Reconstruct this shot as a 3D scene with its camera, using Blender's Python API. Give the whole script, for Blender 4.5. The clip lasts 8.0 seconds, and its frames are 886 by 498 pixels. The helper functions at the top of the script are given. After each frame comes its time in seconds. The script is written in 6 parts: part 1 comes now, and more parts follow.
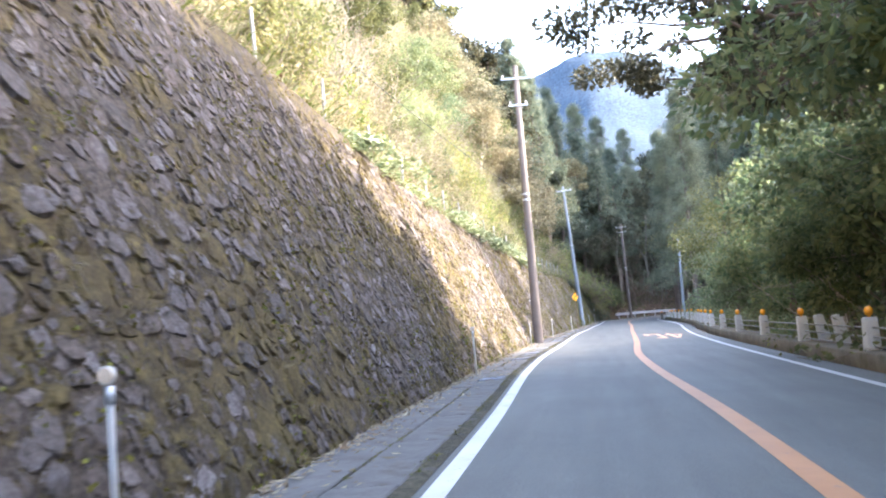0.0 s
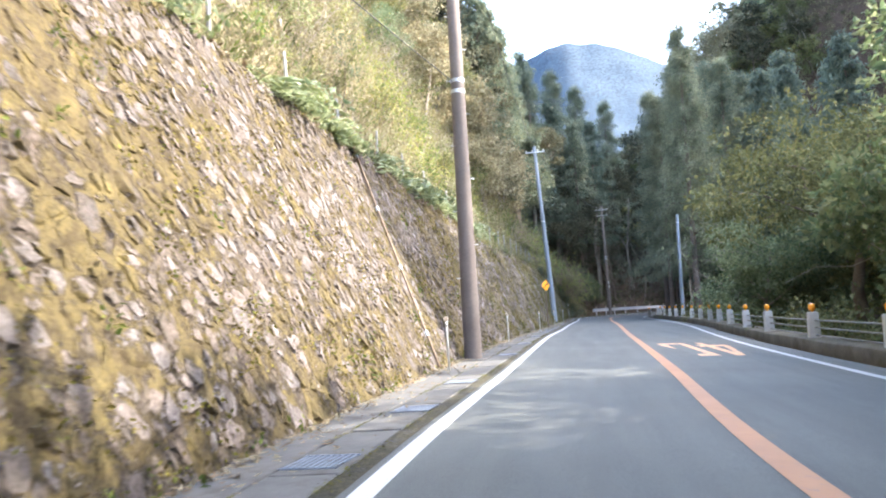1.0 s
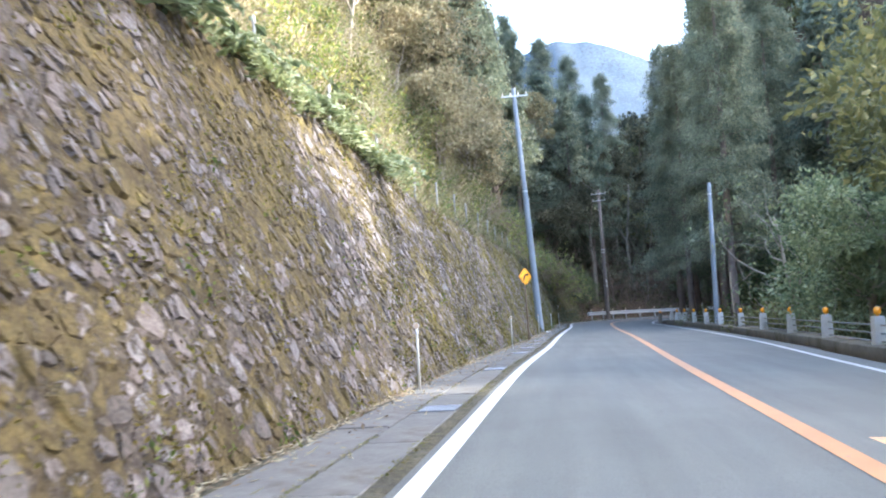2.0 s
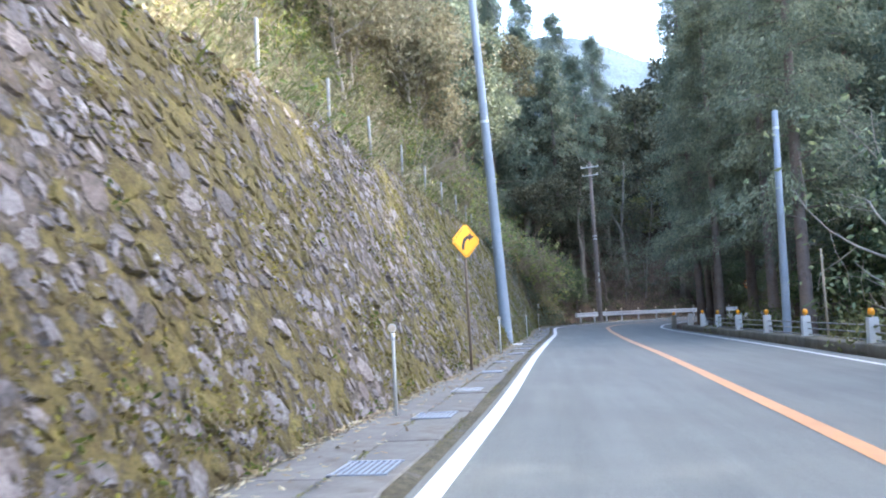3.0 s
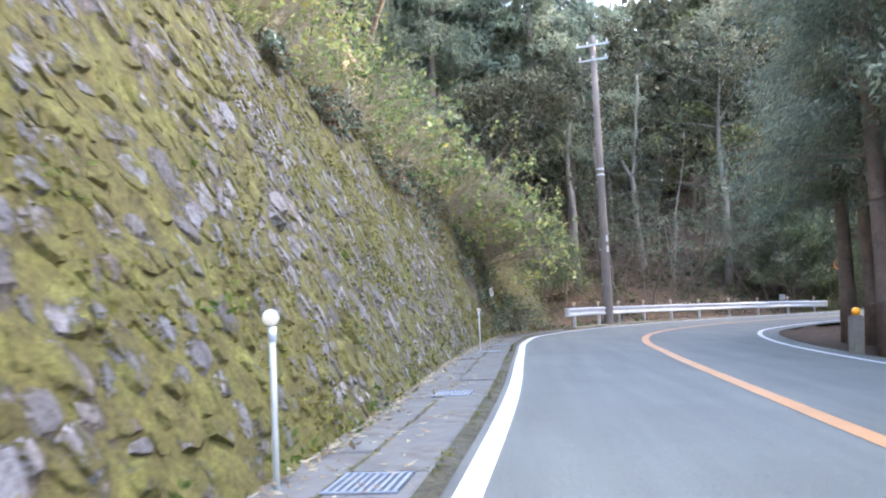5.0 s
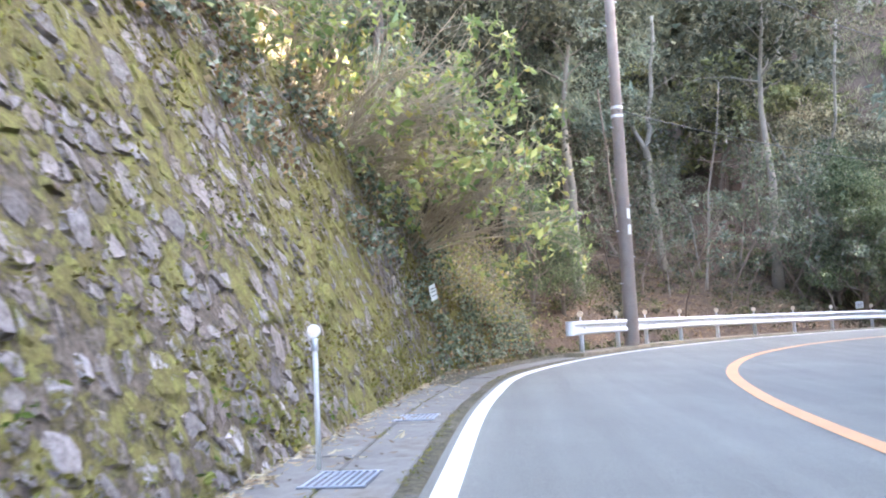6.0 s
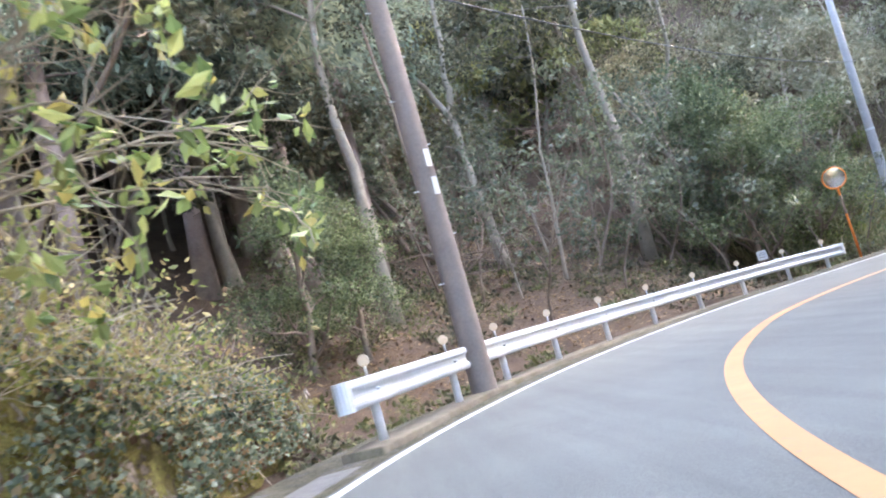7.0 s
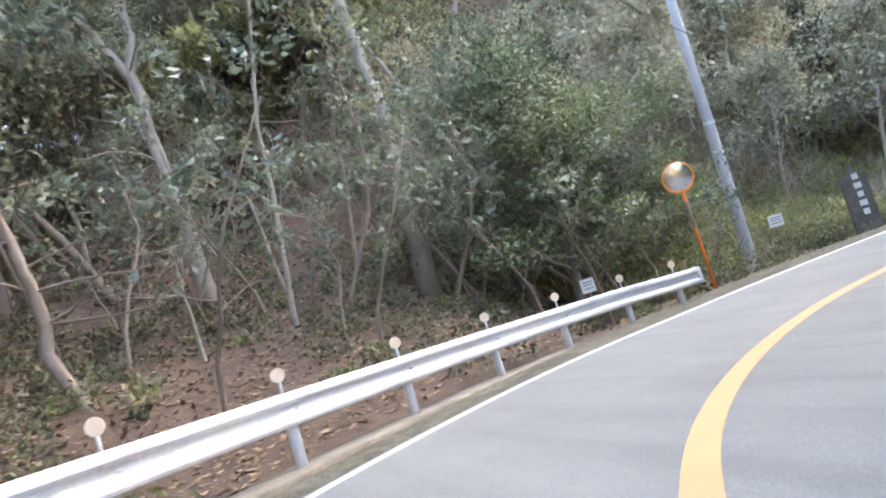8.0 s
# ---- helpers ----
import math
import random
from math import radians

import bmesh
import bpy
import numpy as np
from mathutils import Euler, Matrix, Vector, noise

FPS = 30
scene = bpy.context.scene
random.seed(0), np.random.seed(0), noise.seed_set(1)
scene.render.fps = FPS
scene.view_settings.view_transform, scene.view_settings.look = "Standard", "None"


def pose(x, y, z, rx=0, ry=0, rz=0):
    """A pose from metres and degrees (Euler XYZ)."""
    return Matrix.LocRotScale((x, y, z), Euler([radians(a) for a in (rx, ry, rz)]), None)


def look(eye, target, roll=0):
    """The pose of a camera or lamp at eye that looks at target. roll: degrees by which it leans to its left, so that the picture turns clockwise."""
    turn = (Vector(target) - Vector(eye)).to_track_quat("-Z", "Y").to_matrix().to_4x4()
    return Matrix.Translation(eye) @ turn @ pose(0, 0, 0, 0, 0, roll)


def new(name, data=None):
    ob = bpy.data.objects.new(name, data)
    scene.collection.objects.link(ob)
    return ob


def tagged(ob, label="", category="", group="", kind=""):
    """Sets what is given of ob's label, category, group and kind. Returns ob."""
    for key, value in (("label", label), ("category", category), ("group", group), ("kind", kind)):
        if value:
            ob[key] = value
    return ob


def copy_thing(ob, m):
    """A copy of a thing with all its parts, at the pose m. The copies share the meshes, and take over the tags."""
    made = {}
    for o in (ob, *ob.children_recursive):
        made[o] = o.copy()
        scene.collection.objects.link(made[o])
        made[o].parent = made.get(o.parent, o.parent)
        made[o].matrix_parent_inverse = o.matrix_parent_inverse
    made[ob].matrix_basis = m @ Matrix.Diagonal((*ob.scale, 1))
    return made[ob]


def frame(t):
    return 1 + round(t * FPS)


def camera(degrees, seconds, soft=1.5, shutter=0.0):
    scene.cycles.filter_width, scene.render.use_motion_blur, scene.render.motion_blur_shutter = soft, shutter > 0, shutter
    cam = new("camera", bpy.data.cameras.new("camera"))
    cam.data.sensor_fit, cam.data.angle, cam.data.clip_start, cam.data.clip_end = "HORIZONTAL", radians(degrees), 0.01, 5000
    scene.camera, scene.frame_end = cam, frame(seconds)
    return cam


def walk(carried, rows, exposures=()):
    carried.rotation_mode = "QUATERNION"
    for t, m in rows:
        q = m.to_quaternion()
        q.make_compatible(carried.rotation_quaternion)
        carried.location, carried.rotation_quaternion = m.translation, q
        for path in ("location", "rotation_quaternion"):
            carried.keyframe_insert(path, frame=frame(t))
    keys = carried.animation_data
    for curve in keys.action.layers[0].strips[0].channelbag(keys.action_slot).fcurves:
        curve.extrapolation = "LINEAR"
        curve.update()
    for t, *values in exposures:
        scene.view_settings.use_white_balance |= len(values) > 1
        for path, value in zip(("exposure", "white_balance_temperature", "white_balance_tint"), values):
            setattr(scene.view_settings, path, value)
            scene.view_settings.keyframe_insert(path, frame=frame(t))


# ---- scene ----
# The camera: a car in the left lane of a mountain road, eye about 1.2 m up.
cam = camera(58.0, 8.0, soft=2.0, shutter=0.08)
PATH = [
    # seconds, x, y, z, tilt, lean, turn
    (0, 0.000, 0.000, 1.249, 95.615, 5.141, 11.205),
    (0.5, -0.274, 9.432, 1.212, 95.238, 4.839, 10.082),
    (1, -0.486, 19.065, 1.168, 94.963, 3.908, 9.210),
    (2.5, -0.667, 47.736, 1.246, 95.082, 3.415, 8.012),
    (3, -0.526, 57.019, 1.240, 94.960, 3.151, 7.229),
    (3.5, -0.364, 65.955, 1.213, 94.942, 3.501, 6.671),
    (4, -0.220, 74.655, 1.165, 94.623, 3.007, 6.083),
    (4.5, -0.000, 83.627, 1.132, 94.346, 2.823, 5.832),
    (6, 0.632, 107.425, 1.148, 95.418, 2.889, 4.791),
    (6.5, 1.220, 113.914, 1.181, 96.184, 11.112, 2.264),
    (7, 2.761, 120.375, 1.182, 96.760, 15.819, -5.610),
    (7.5, 4.968, 126.161, 1.142, 95.622, 18.779, -13.675),
    (8, 7.663, 131.147, 1.110, 95.801, 17.273, -19.743),
]
EXPOSURE = [(0, 4.12, 6300, 15), (0.5, 4.08, 6300, 15), (1, 3.7, 6300, 11), (2.5, 3.85, 5900, 10), (4.5, 4.75, 6500, 13), (6, 5.55, 6800, 16), (7, 5.6, 6900, 15), (8, 5.6, 7200, 15)]
walk(cam, [(t, pose(*p)) for t, *p in PATH], EXPOSURE)

# ---- world and sun ----
SUN = Vector((0.80, 0.20, 0.56)).normalized()
world = bpy.data.worlds.new("sky")
scene.world = world
world.use_nodes = True
wn = world.node_tree.nodes
sky = wn.new("ShaderNodeTexSky")
sky.sky_type, sky.sun_disc = "NISHITA", False
sky.sun_elevation = math.asin(SUN.z)
sky.sun_rotation = math.atan2(SUN.x, SUN.y)
sky.air_density, sky.dust_density, sky.ozone_density = 1.0, 3.0, 1.0
wn["Background"].inputs["Strength"].default_value = 0.15
world.node_tree.links.new(sky.outputs[0], wn["Background"].inputs["Color"])
sun = new("sun", bpy.data.lights.new("sun", "SUN"))
sun.data.energy, sun.data.angle, sun.data.color = 1.85, radians(0.5), (1.0, 0.92, 0.80)
sun.matrix_world = look(SUN * 100, (0, 0, 0))


# ---- materials ----
def mat(name, rough=0.8, metal=0.0, spec=0.3):
    m = bpy.data.materials.new(name)
    m.use_nodes = True
    b = m.node_tree.nodes["Principled BSDF"]
    b.inputs["Roughness"].default_value = rough
    b.inputs["Metallic"].default_value = metal
    b.inputs["Specular IOR Level"].default_value = spec
    return m, m.node_tree.nodes, m.node_tree.links, b


def noise_tex(nodes, links, scale, detail=4.0, rough=0.6, vec=None, kind="Object", distort=0.0):
    n = nodes.new("ShaderNodeTexNoise")
    n.inputs["Scale"].default_value, n.inputs["Detail"].default_value = scale, detail
    n.inputs["Roughness"].default_value, n.inputs["Distortion"].default_value = rough, distort
    if vec is None:
        vec = nodes.new("ShaderNodeTexCoord").outputs[kind]
    links.new(vec, n.inputs["Vector"])
    return n.outputs["Fac"]


def ramp(nodes, links, fac, stops, smooth=False):
    r = nodes.new("ShaderNodeValToRGB")
    if smooth:
        r.color_ramp.interpolation = "EASE"
    e = r.color_ramp.elements
    while len(e) < len(stops):
        e.new(0.5)
    for el, (p, c) in zip(e, stops):
        el.position = p
        el.color = (*c, 1) if len(c) == 3 else c
    links.new(fac, r.inputs["Fac"])
    return r.outputs["Color"]


def mix(nodes, links, fac, a, b, mode="MIX"):
    m = nodes.new("ShaderNodeMix")
    m.data_type, m.blend_type = "RGBA", mode
    for sock, val in ((m.inputs[0], fac), (m.inputs[6], a), (m.inputs[7], b)):
        if isinstance(val, (int, float)):
            sock.default_value = val
        elif isinstance(val, tuple):
            sock.default_value = (*val, 1)
        else:
            links.new(val, sock)
    return m.outputs[2]


def bump(nodes, links, bsdf, height, strength=0.4, dist=0.02):
    b = nodes.new("ShaderNodeBump")
    b.inputs["Strength"].default_value, b.inputs["Distance"].default_value = strength, dist
    links.new(height, b.inputs["Height"])
    links.new(b.outputs["Normal"], bsdf.inputs["Normal"])


def plain(name, col, rough=0.6, metal=0.0, spec=0.4, var=0.25, scale=3.0, stain=None, bumps=0.15):
    """A paint, concrete or metal: two scales of variation and fine relief."""
    m, n, l, b = mat(name, rough, metal, spec)
    big = noise_tex(n, l, scale, 5.0, 0.65)
    fine = noise_tex(n, l, scale * 14, 3.0, 0.6)
    lo = tuple(c * (1 - var) for c in col)
    hi = tuple(min(1, c * (1 + var)) for c in col)
    c1 = ramp(n, l, big, [(0.3, lo), (0.7, hi)])
    if stain:
        f = ramp(n, l, noise_tex(n, l, scale * 0.7, 6.0, 0.75), [(0.52, (0, 0, 0)), (0.68, (1, 1, 1))])
        c1 = mix(n, l, f, c1, stain)
    c2 = mix(n, l, 0.25, c1, ramp(n, l, fine, [(0.3, tuple(c * 0.5 for c in col)), (0.7, hi)]))
    l.new(c2, b.inputs["Base Color"])
    bump(n, l, b, fine, bumps, 0.01)
    return m


def leafy(name, cols, trans=0.35, rough=0.45, spec=0.35, big=0.12):
    """Leaves: each blade takes its own shade; light comes through."""
    m, n, l, b = mat(name, rough, 0, spec)
    g = n.new("ShaderNodeNewGeometry")
    k = len(cols)
    c = ramp(n, l, g.outputs["Random Per Island"], [((i + 0.5) / k, q) for i, q in enumerate(cols)])
    oi = n.new("ShaderNodeObjectInfo")
    tone = ramp(n, l, oi.outputs["Random"], [(0.0, (0.72, 0.78, 0.75)), (1.0, (1.25, 1.18, 1.0))])
    c = mix(n, l, 1.0, c, tone, "MULTIPLY")
    patch = ramp(n, l, noise_tex(n, l, big * 6, 2.0), [(0.3, (0.7, 0.75, 0.7)), (0.7, (1.2, 1.15, 1.05))])
    c = mix(n, l, 1.0, c, patch, "MULTIPLY")
    l.new(c, b.inputs["Base Color"])
    t = n.new("ShaderNodeBsdfTranslucent")
    l.new(c, t.inputs["Color"])
    s = n.new("ShaderNodeMixShader")
    s.inputs[0].default_value = trans
    l.new(b.outputs[0], s.inputs[1])
    l.new(t.outputs[0], s.inputs[2])
    l.new(s.outputs[0], n["Material Output"].inputs["Surface"])
    return m


def stone_mat(name, cover=0.0):
    """Rubble stone: grey to pinkish faces, with moss and lichen that lie over them in drifts."""
    m, n, l, b = mat(name, 0.92, 0, 0.15)
    pos = n.new("ShaderNodeNewGeometry")
    vec = pos.outputs["Position"]
    oi = n.new("ShaderNodeObjectInfo")

    def calc(op, x, y):
        k = n.new("ShaderNodeMath")
        k.operation = op
        for sock, val in zip(k.inputs, (x, y)):
            if isinstance(val, (int, float)):
                sock.default_value = val
            else:
                l.new(val, sock)
        return k.outputs[0]

    def along(y0, y1, v0, v1):
        """A value that changes along the road."""
        k = n.new("ShaderNodeMapRange")
        for sock, val in zip(("From Min", "From Max", "To Min", "To Max"), (y0, y1, v0, v1)):
            k.inputs[sock].default_value = val
        l.new(sx.outputs["Y"], k.inputs["Value"])
        return k.outputs[0]
    sx = n.new("ShaderNodeSeparateXYZ")
    l.new(vec, sx.inputs[0])
    isl = calc("FRACT", calc("ADD", pos.outputs["Random Per Island"], oi.outputs["Random"]), 0)
    base = ramp(n, l, isl, [(0.0, (0.13, 0.122, 0.12)), (0.2, (0.235, 0.228, 0.238)), (0.4, (0.275, 0.25, 0.245)), (0.58, (0.16, 0.135, 0.12)), (0.78, (0.26, 0.252, 0.265)), (1.0, (0.38, 0.37, 0.385))])
    grain = noise_tex(n, l, 9.0, 9.0, 0.78, vec)
    base = mix(n, l, 1.0, base, ramp(n, l, grain, [(0.28, (0.42, 0.38, 0.35)), (0.5, (0.95, 0.93, 0.92)), (0.72, (1.4, 1.36, 1.32))]), "MULTIPLY")
    soil = ramp(n, l, noise_tex(n, l, 12.0, 6.0, 0.7, vec), [(0.3, (0.052, 0.043, 0.036)), (0.5, (0.11, 0.092, 0.075)), (0.7, (0.19, 0.165, 0.14))])
    brown = ramp(n, l, calc("ADD", noise_tex(n, l, 2.6, 8.0, 0.78, vec, distort=0.6), along(18, 70, 0.07, 0.0)), [(0.48, (0, 0, 0)), (0.62, (0.7, 0.7, 0.7))])
    c = mix(n, l, brown if not cover else 1.0, base, soil)
    c = mix(n, l, along(24, 62, 0.35, 0.0), c, mix(n, l, 1.0, c, (1.06, 0.92, 0.76), "MULTIPLY"))
    # moss: wide drifts, patches over several stones, ragged edges, and a liking for some stones
    drift = noise_tex(n, l, 0.32, 3.0, 0.6, vec)
    patch = noise_tex(n, l, 2.3, 9.0, 0.74, vec, distort=0.6)
    rag = noise_tex(n, l, 7.5, 6.0, 0.75, vec)
    amount = calc("ADD", calc("MULTIPLY", drift, 0.5), calc("ADD", patch, calc("MULTIPLY", rag, 0.52)))
    amount = calc("ADD", amount, calc("MULTIPLY", isl, 0.20))
    amount = calc("ADD", amount, calc("ADD", along(68, 84, cover, 0.07 + cover), calc("ADD", calc("ADD", along(16, 36, 0.035, 0.0), along(34, 44, 0.0, 0.05)), calc("ADD", along(60, 72, 0.0, -0.05), along(98, 114, 0.0, -0.005)))))
    mf = ramp(n, l, calc("MULTIPLY", amount, 0.5), [(0.574, (0, 0, 0)), (0.602, (1, 1, 1))])
    tone = noise_tex(n, l, 3.4, 8.0, 0.76, vec)
    moss = ramp(n, l, tone, [(0.25, (0.055, 0.042, 0.02)), (0.42, (0.105, 0.084, 0.030)), (0.58, (0.158, 0.142, 0.042)), (0.76, (0.265, 0.255, 0.075))])
    dry = ramp(n, l, tone, [(0.25, (0.045, 0.034, 0.021)), (0.42, (0.088, 0.066, 0.034)), (0.58, (0.15, 0.117, 0.048)), (0.74, (0.29, 0.235, 0.08))])
    moss = mix(n, l, along(46, 84, 0.0, 1.0), dry, moss)
    # From y 92 on, moss and stone colours are lifted to replace missing light.
    lifted_moss = mix(n, l, 1.0, moss, (1.4, 1.45, 1.5), "MULTIPLY")
    moss = mix(n, l, along(92, 114, 0.0, 1.0), moss, lifted_moss)
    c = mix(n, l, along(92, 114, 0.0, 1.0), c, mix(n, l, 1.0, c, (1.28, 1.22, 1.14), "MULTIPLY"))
    c = mix(n, l, mf, c, moss)
    fine = noise_tex(n, l, 26.0, 5.0, 0.7, vec)
    c = mix(n, l, 1.0, c, ramp(n, l, fine, [(0.3, (0.36, 0.36, 0.36)), (0.7, (0.90, 0.90, 0.90))]), "MULTIPLY")
    l.new(c, b.inputs["Base Color"])
    bump(n, l, b, calc("ADD", grain, calc("MULTIPLY", calc("ADD", rag, mf), 0.7)), 0.9, 0.035)
    return m


def ground_mat(name, cols, scale=1.4, rough=0.95, strength=0.8):
    m, n, l, b = mat(name, rough, 0, 0.15)
    vec = n.new("ShaderNodeNewGeometry").outputs["Position"]
    a = noise_tex(n, l, scale, 9.0, 0.75, vec)
    f = noise_tex(n, l, scale * 12, 6.0, 0.7, vec)
    k = len(cols)
    c = ramp(n, l, a, [(0.28 + 0.44 * i / (k - 1), q) for i, q in enumerate(cols)])
    c = mix(n, l, 1.0, c, ramp(n, l, f, [(0.3, (0.45, 0.45, 0.45)), (0.7, (1.4, 1.4, 1.4))]), "MULTIPLY")
    l.new(c, b.inputs["Base Color"])
    bump(n, l, b, f, strength, 0.06)
    return m


def asphalt_mat():
    m, n, l, b = mat("asphalt", 0.75, 0, 0.35)
    vec = n.new("ShaderNodeNewGeometry").outputs["Position"]
    grain = noise_tex(n, l, 55.0, 3.0, 0.7, vec)
    big = noise_tex(n, l, 0.35, 6.0, 0.6, vec)
    c = ramp(n, l, big, [(0.3, (0.062, 0.064, 0.056)), (0.7, (0.085, 0.088, 0.077))])
    c = mix(n, l, 1.0, c, ramp(n, l, grain, [(0.3, (0.6, 0.6, 0.6)), (0.7, (1.35, 1.35, 1.35))]), "MULTIPLY")
    streak = n.new("ShaderNodeMapping")
    streak.inputs["Scale"].default_value = (2.2, 0.12, 1)
    l.new(vec, streak.inputs["Vector"])
    st = noise_tex(n, l, 1.0, 5.0, 0.6, streak.outputs[0])
    c = mix(n, l, 1.0, c, ramp(n, l, st, [(0.35, (0.85, 0.85, 0.85)), (0.65, (1.12, 1.12, 1.12))]), "MULTIPLY")
    l.new(c, b.inputs["Base Color"])
    bump(n, l, b, grain, 0.5, 0.008)
    return m


def road_paint(name, col, base=(0.09, 0.09, 0.097), worn=0.38):
    m, n, l, b = mat(name, 0.6, 0, 0.35)
    vec = n.new("ShaderNodeNewGeometry").outputs["Position"]
    w = noise_tex(n, l, 7.0, 9.0, 0.8, vec)
    f = ramp(n, l, w, [(worn - 0.06, (0, 0, 0)), (worn + 0.04, (1, 1, 1))])
    dirt = ramp(n, l, noise_tex(n, l, 1.2, 6.0, 0.7, vec), [(0.3, (0.78, 0.76, 0.72)), (0.7, (1.0, 1.0, 1.0))])
    c = mix(n, l, f, base, mix(n, l, 1.0, col, dirt, "MULTIPLY"))
    l.new(c, b.inputs["Base Color"])
    return m


ASPHALT = asphalt_mat()
WHITE_LINE = road_paint("white_road_paint", (0.43, 0.43, 0.42))
ORANGE_LINE = road_paint("orange_road_paint", (0.35, 0.163, 0.060))
FADED_ORANGE = road_paint("faded_orange_road_paint", (0.58, 0.31, 0.13), worn=0.45)
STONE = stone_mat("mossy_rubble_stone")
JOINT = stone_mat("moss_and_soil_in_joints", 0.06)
CONCRETE = plain("weathered_concrete", (0.185, 0.17, 0.145), 0.9, 0, 0.2, 0.35, 1.5, (0.11, 0.095, 0.06))
KERB = plain("mossy_kerb_concrete", (0.118, 0.102, 0.076), 0.95, 0, 0.15, 0.4, 1.6, (0.062, 0.06, 0.026), 0.5)
GUTTER = plain("gutter_concrete", (0.098, 0.095, 0.088), 0.9, 0, 0.2, 0.35, 1.2, (0.06, 0.049, 0.033), 0.4)
MOSSY_EDGE = ground_mat("mossy_road_edge", [(0.072, 0.07, 0.066), (0.066, 0.062, 0.052), (0.058, 0.052, 0.034), (0.084, 0.077, 0.05), (0.082, 0.079, 0.074), (0.07, 0.067, 0.061)], 1.6)
SLOPE = ground_mat("dry_grass_soil", [(0.08, 0.06, 0.032), (0.15, 0.12, 0.064), (0.22, 0.18, 0.105), (0.10, 0.10, 0.042)], 0.5)
LITTER = ground_mat("leaf_litter", [(0.03, 0.021, 0.016), (0.054, 0.037, 0.026), (0.078, 0.053, 0.036), (0.045, 0.043, 0.025)], 2.0)
GALV = plain("galvanised_steel", (0.50, 0.53, 0.56), 0.45, 0.6, 0.5, 0.15, 2.0)
RAIL_WHITE = plain("white_guard_rail_paint", (0.50, 0.52, 0.54), 0.45, 0.0, 0.5, 0.08, 1.5, (0.42, 0.41, 0.39))
POST_WHITE = plain("white_post_paint", (0.50, 0.50, 0.48), 0.5, 0.0, 0.4, 0.12, 3.0, (0.5, 0.46, 0.38))
FENCE_GREY = plain("weathered_fence_post", (0.25, 0.25, 0.24), 0.8, 0, 0.3, 0.25, 3.0)
PIPE_GREY = plain("dull_pipe_paint", (0.21, 0.205, 0.19), 0.7, 0, 0.3, 0.3, 2.0, (0.12, 0.10, 0.08))
POLE_GREY = plain("grey_concrete_pole", (0.235, 0.262, 0.295), 0.75, 0, 0.3, 0.12, 1.2)
POLE_PALE = plain("pale_concrete_pole", (0.33, 0.33, 0.33), 0.8, 0, 0.3, 0.15, 1.2)
POLE_BROWN = plain("brown_concrete_pole", (0.165, 0.138, 0.123), 0.85, 0, 0.25, 0.2, 1.5)
SIGN_YELLOW = plain("yellow_sign_face", (0.80, 0.35, 0.02), 0.4, 0, 0.5, 0.05, 4.0)
BLACK = plain("black_paint", (0.02, 0.02, 0.025), 0.5, 0, 0.4, 0.2, 4.0)
RUST_POST = plain("rusty_brown_post", (0.20, 0.15, 0.11), 0.8, 0.2, 0.3, 0.3, 5.0)
ORANGE_PAINT = plain("orange_paint", (0.75, 0.20, 0.03), 0.5, 0, 0.4, 0.15, 4.0)
REFLECT_AMBER = plain("amber_reflector", (0.85, 0.33, 0.02), 0.25, 0, 0.6, 0.1, 6.0)
REFLECT_WHITE = plain("white_reflector", (0.62, 0.58, 0.52), 0.25, 0, 0.6, 0.1, 6.0)
REFLECT_TAN = plain("faded_reflector", (0.58, 0.46, 0.33), 0.35, 0, 0.5, 0.15, 6.0)
GRATE_STEEL = plain("grating_steel", (0.18, 0.21, 0.25), 0.55, 0.3, 0.5, 0.2, 4.0)
BARK = plain("grey_brown_bark", (0.15, 0.118, 0.092), 0.95, 0, 0.15, 0.4, 1.2, (0.20, 0.19, 0.16), 0.8)
BARK_PALE = plain("pale_bark", (0.32, 0.28, 0.23), 0.95, 0, 0.15, 0.3, 1.2, (0.16, 0.15, 0.11), 0.8)
BARK_GREY = plain("grey_forest_bark", (0.20, 0.175, 0.142), 0.95, 0, 0.15, 0.35, 1.2, (0.12, 0.108, 0.082), 0.8)
BARK_CEDAR = plain("cedar_bark", (0.19, 0.15, 0.13), 0.95, 0, 0.1, 0.35, 1.0, (0.08, 0.06, 0.05), 0.9)
LEAF_BROAD = leafy("evergreen_leaves", [(0.075, 0.112, 0.07), (0.12, 0.165, 0.095), (0.15, 0.19, 0.105), (0.20, 0.225, 0.135)], 0.55, 0.5, 0.2)
LEAF_DARK = leafy("dark_evergreen_leaves", [(0.08, 0.099, 0.082), (0.118, 0.138, 0.108), (0.16, 0.18, 0.13)], 0.4, 0.5, 0.3)
# Darker than the other leaves: the woods' shade is put into this colour.
LEAF_WOODS = leafy("shade_toned_leaves", [(0.046, 0.05, 0.041), (0.068, 0.071, 0.054), (0.092, 0.092, 0.067), (0.125, 0.12, 0.085)], 0.25, 0.7, 0.1)
LEAF_GLOSSY = leafy("glossy_evergreen_leaves", [(0.055, 0.078, 0.047), (0.085, 0.115, 0.065), (0.12, 0.155, 0.085), (0.18, 0.20, 0.125)], 0.35, 0.5, 0.22)
LEAF_IVY = leafy("ivy_leaves", [(0.06, 0.085, 0.06), (0.10, 0.13, 0.095), (0.15, 0.18, 0.14), (0.22, 0.25, 0.21)], 0.3, 0.4, 0.4)
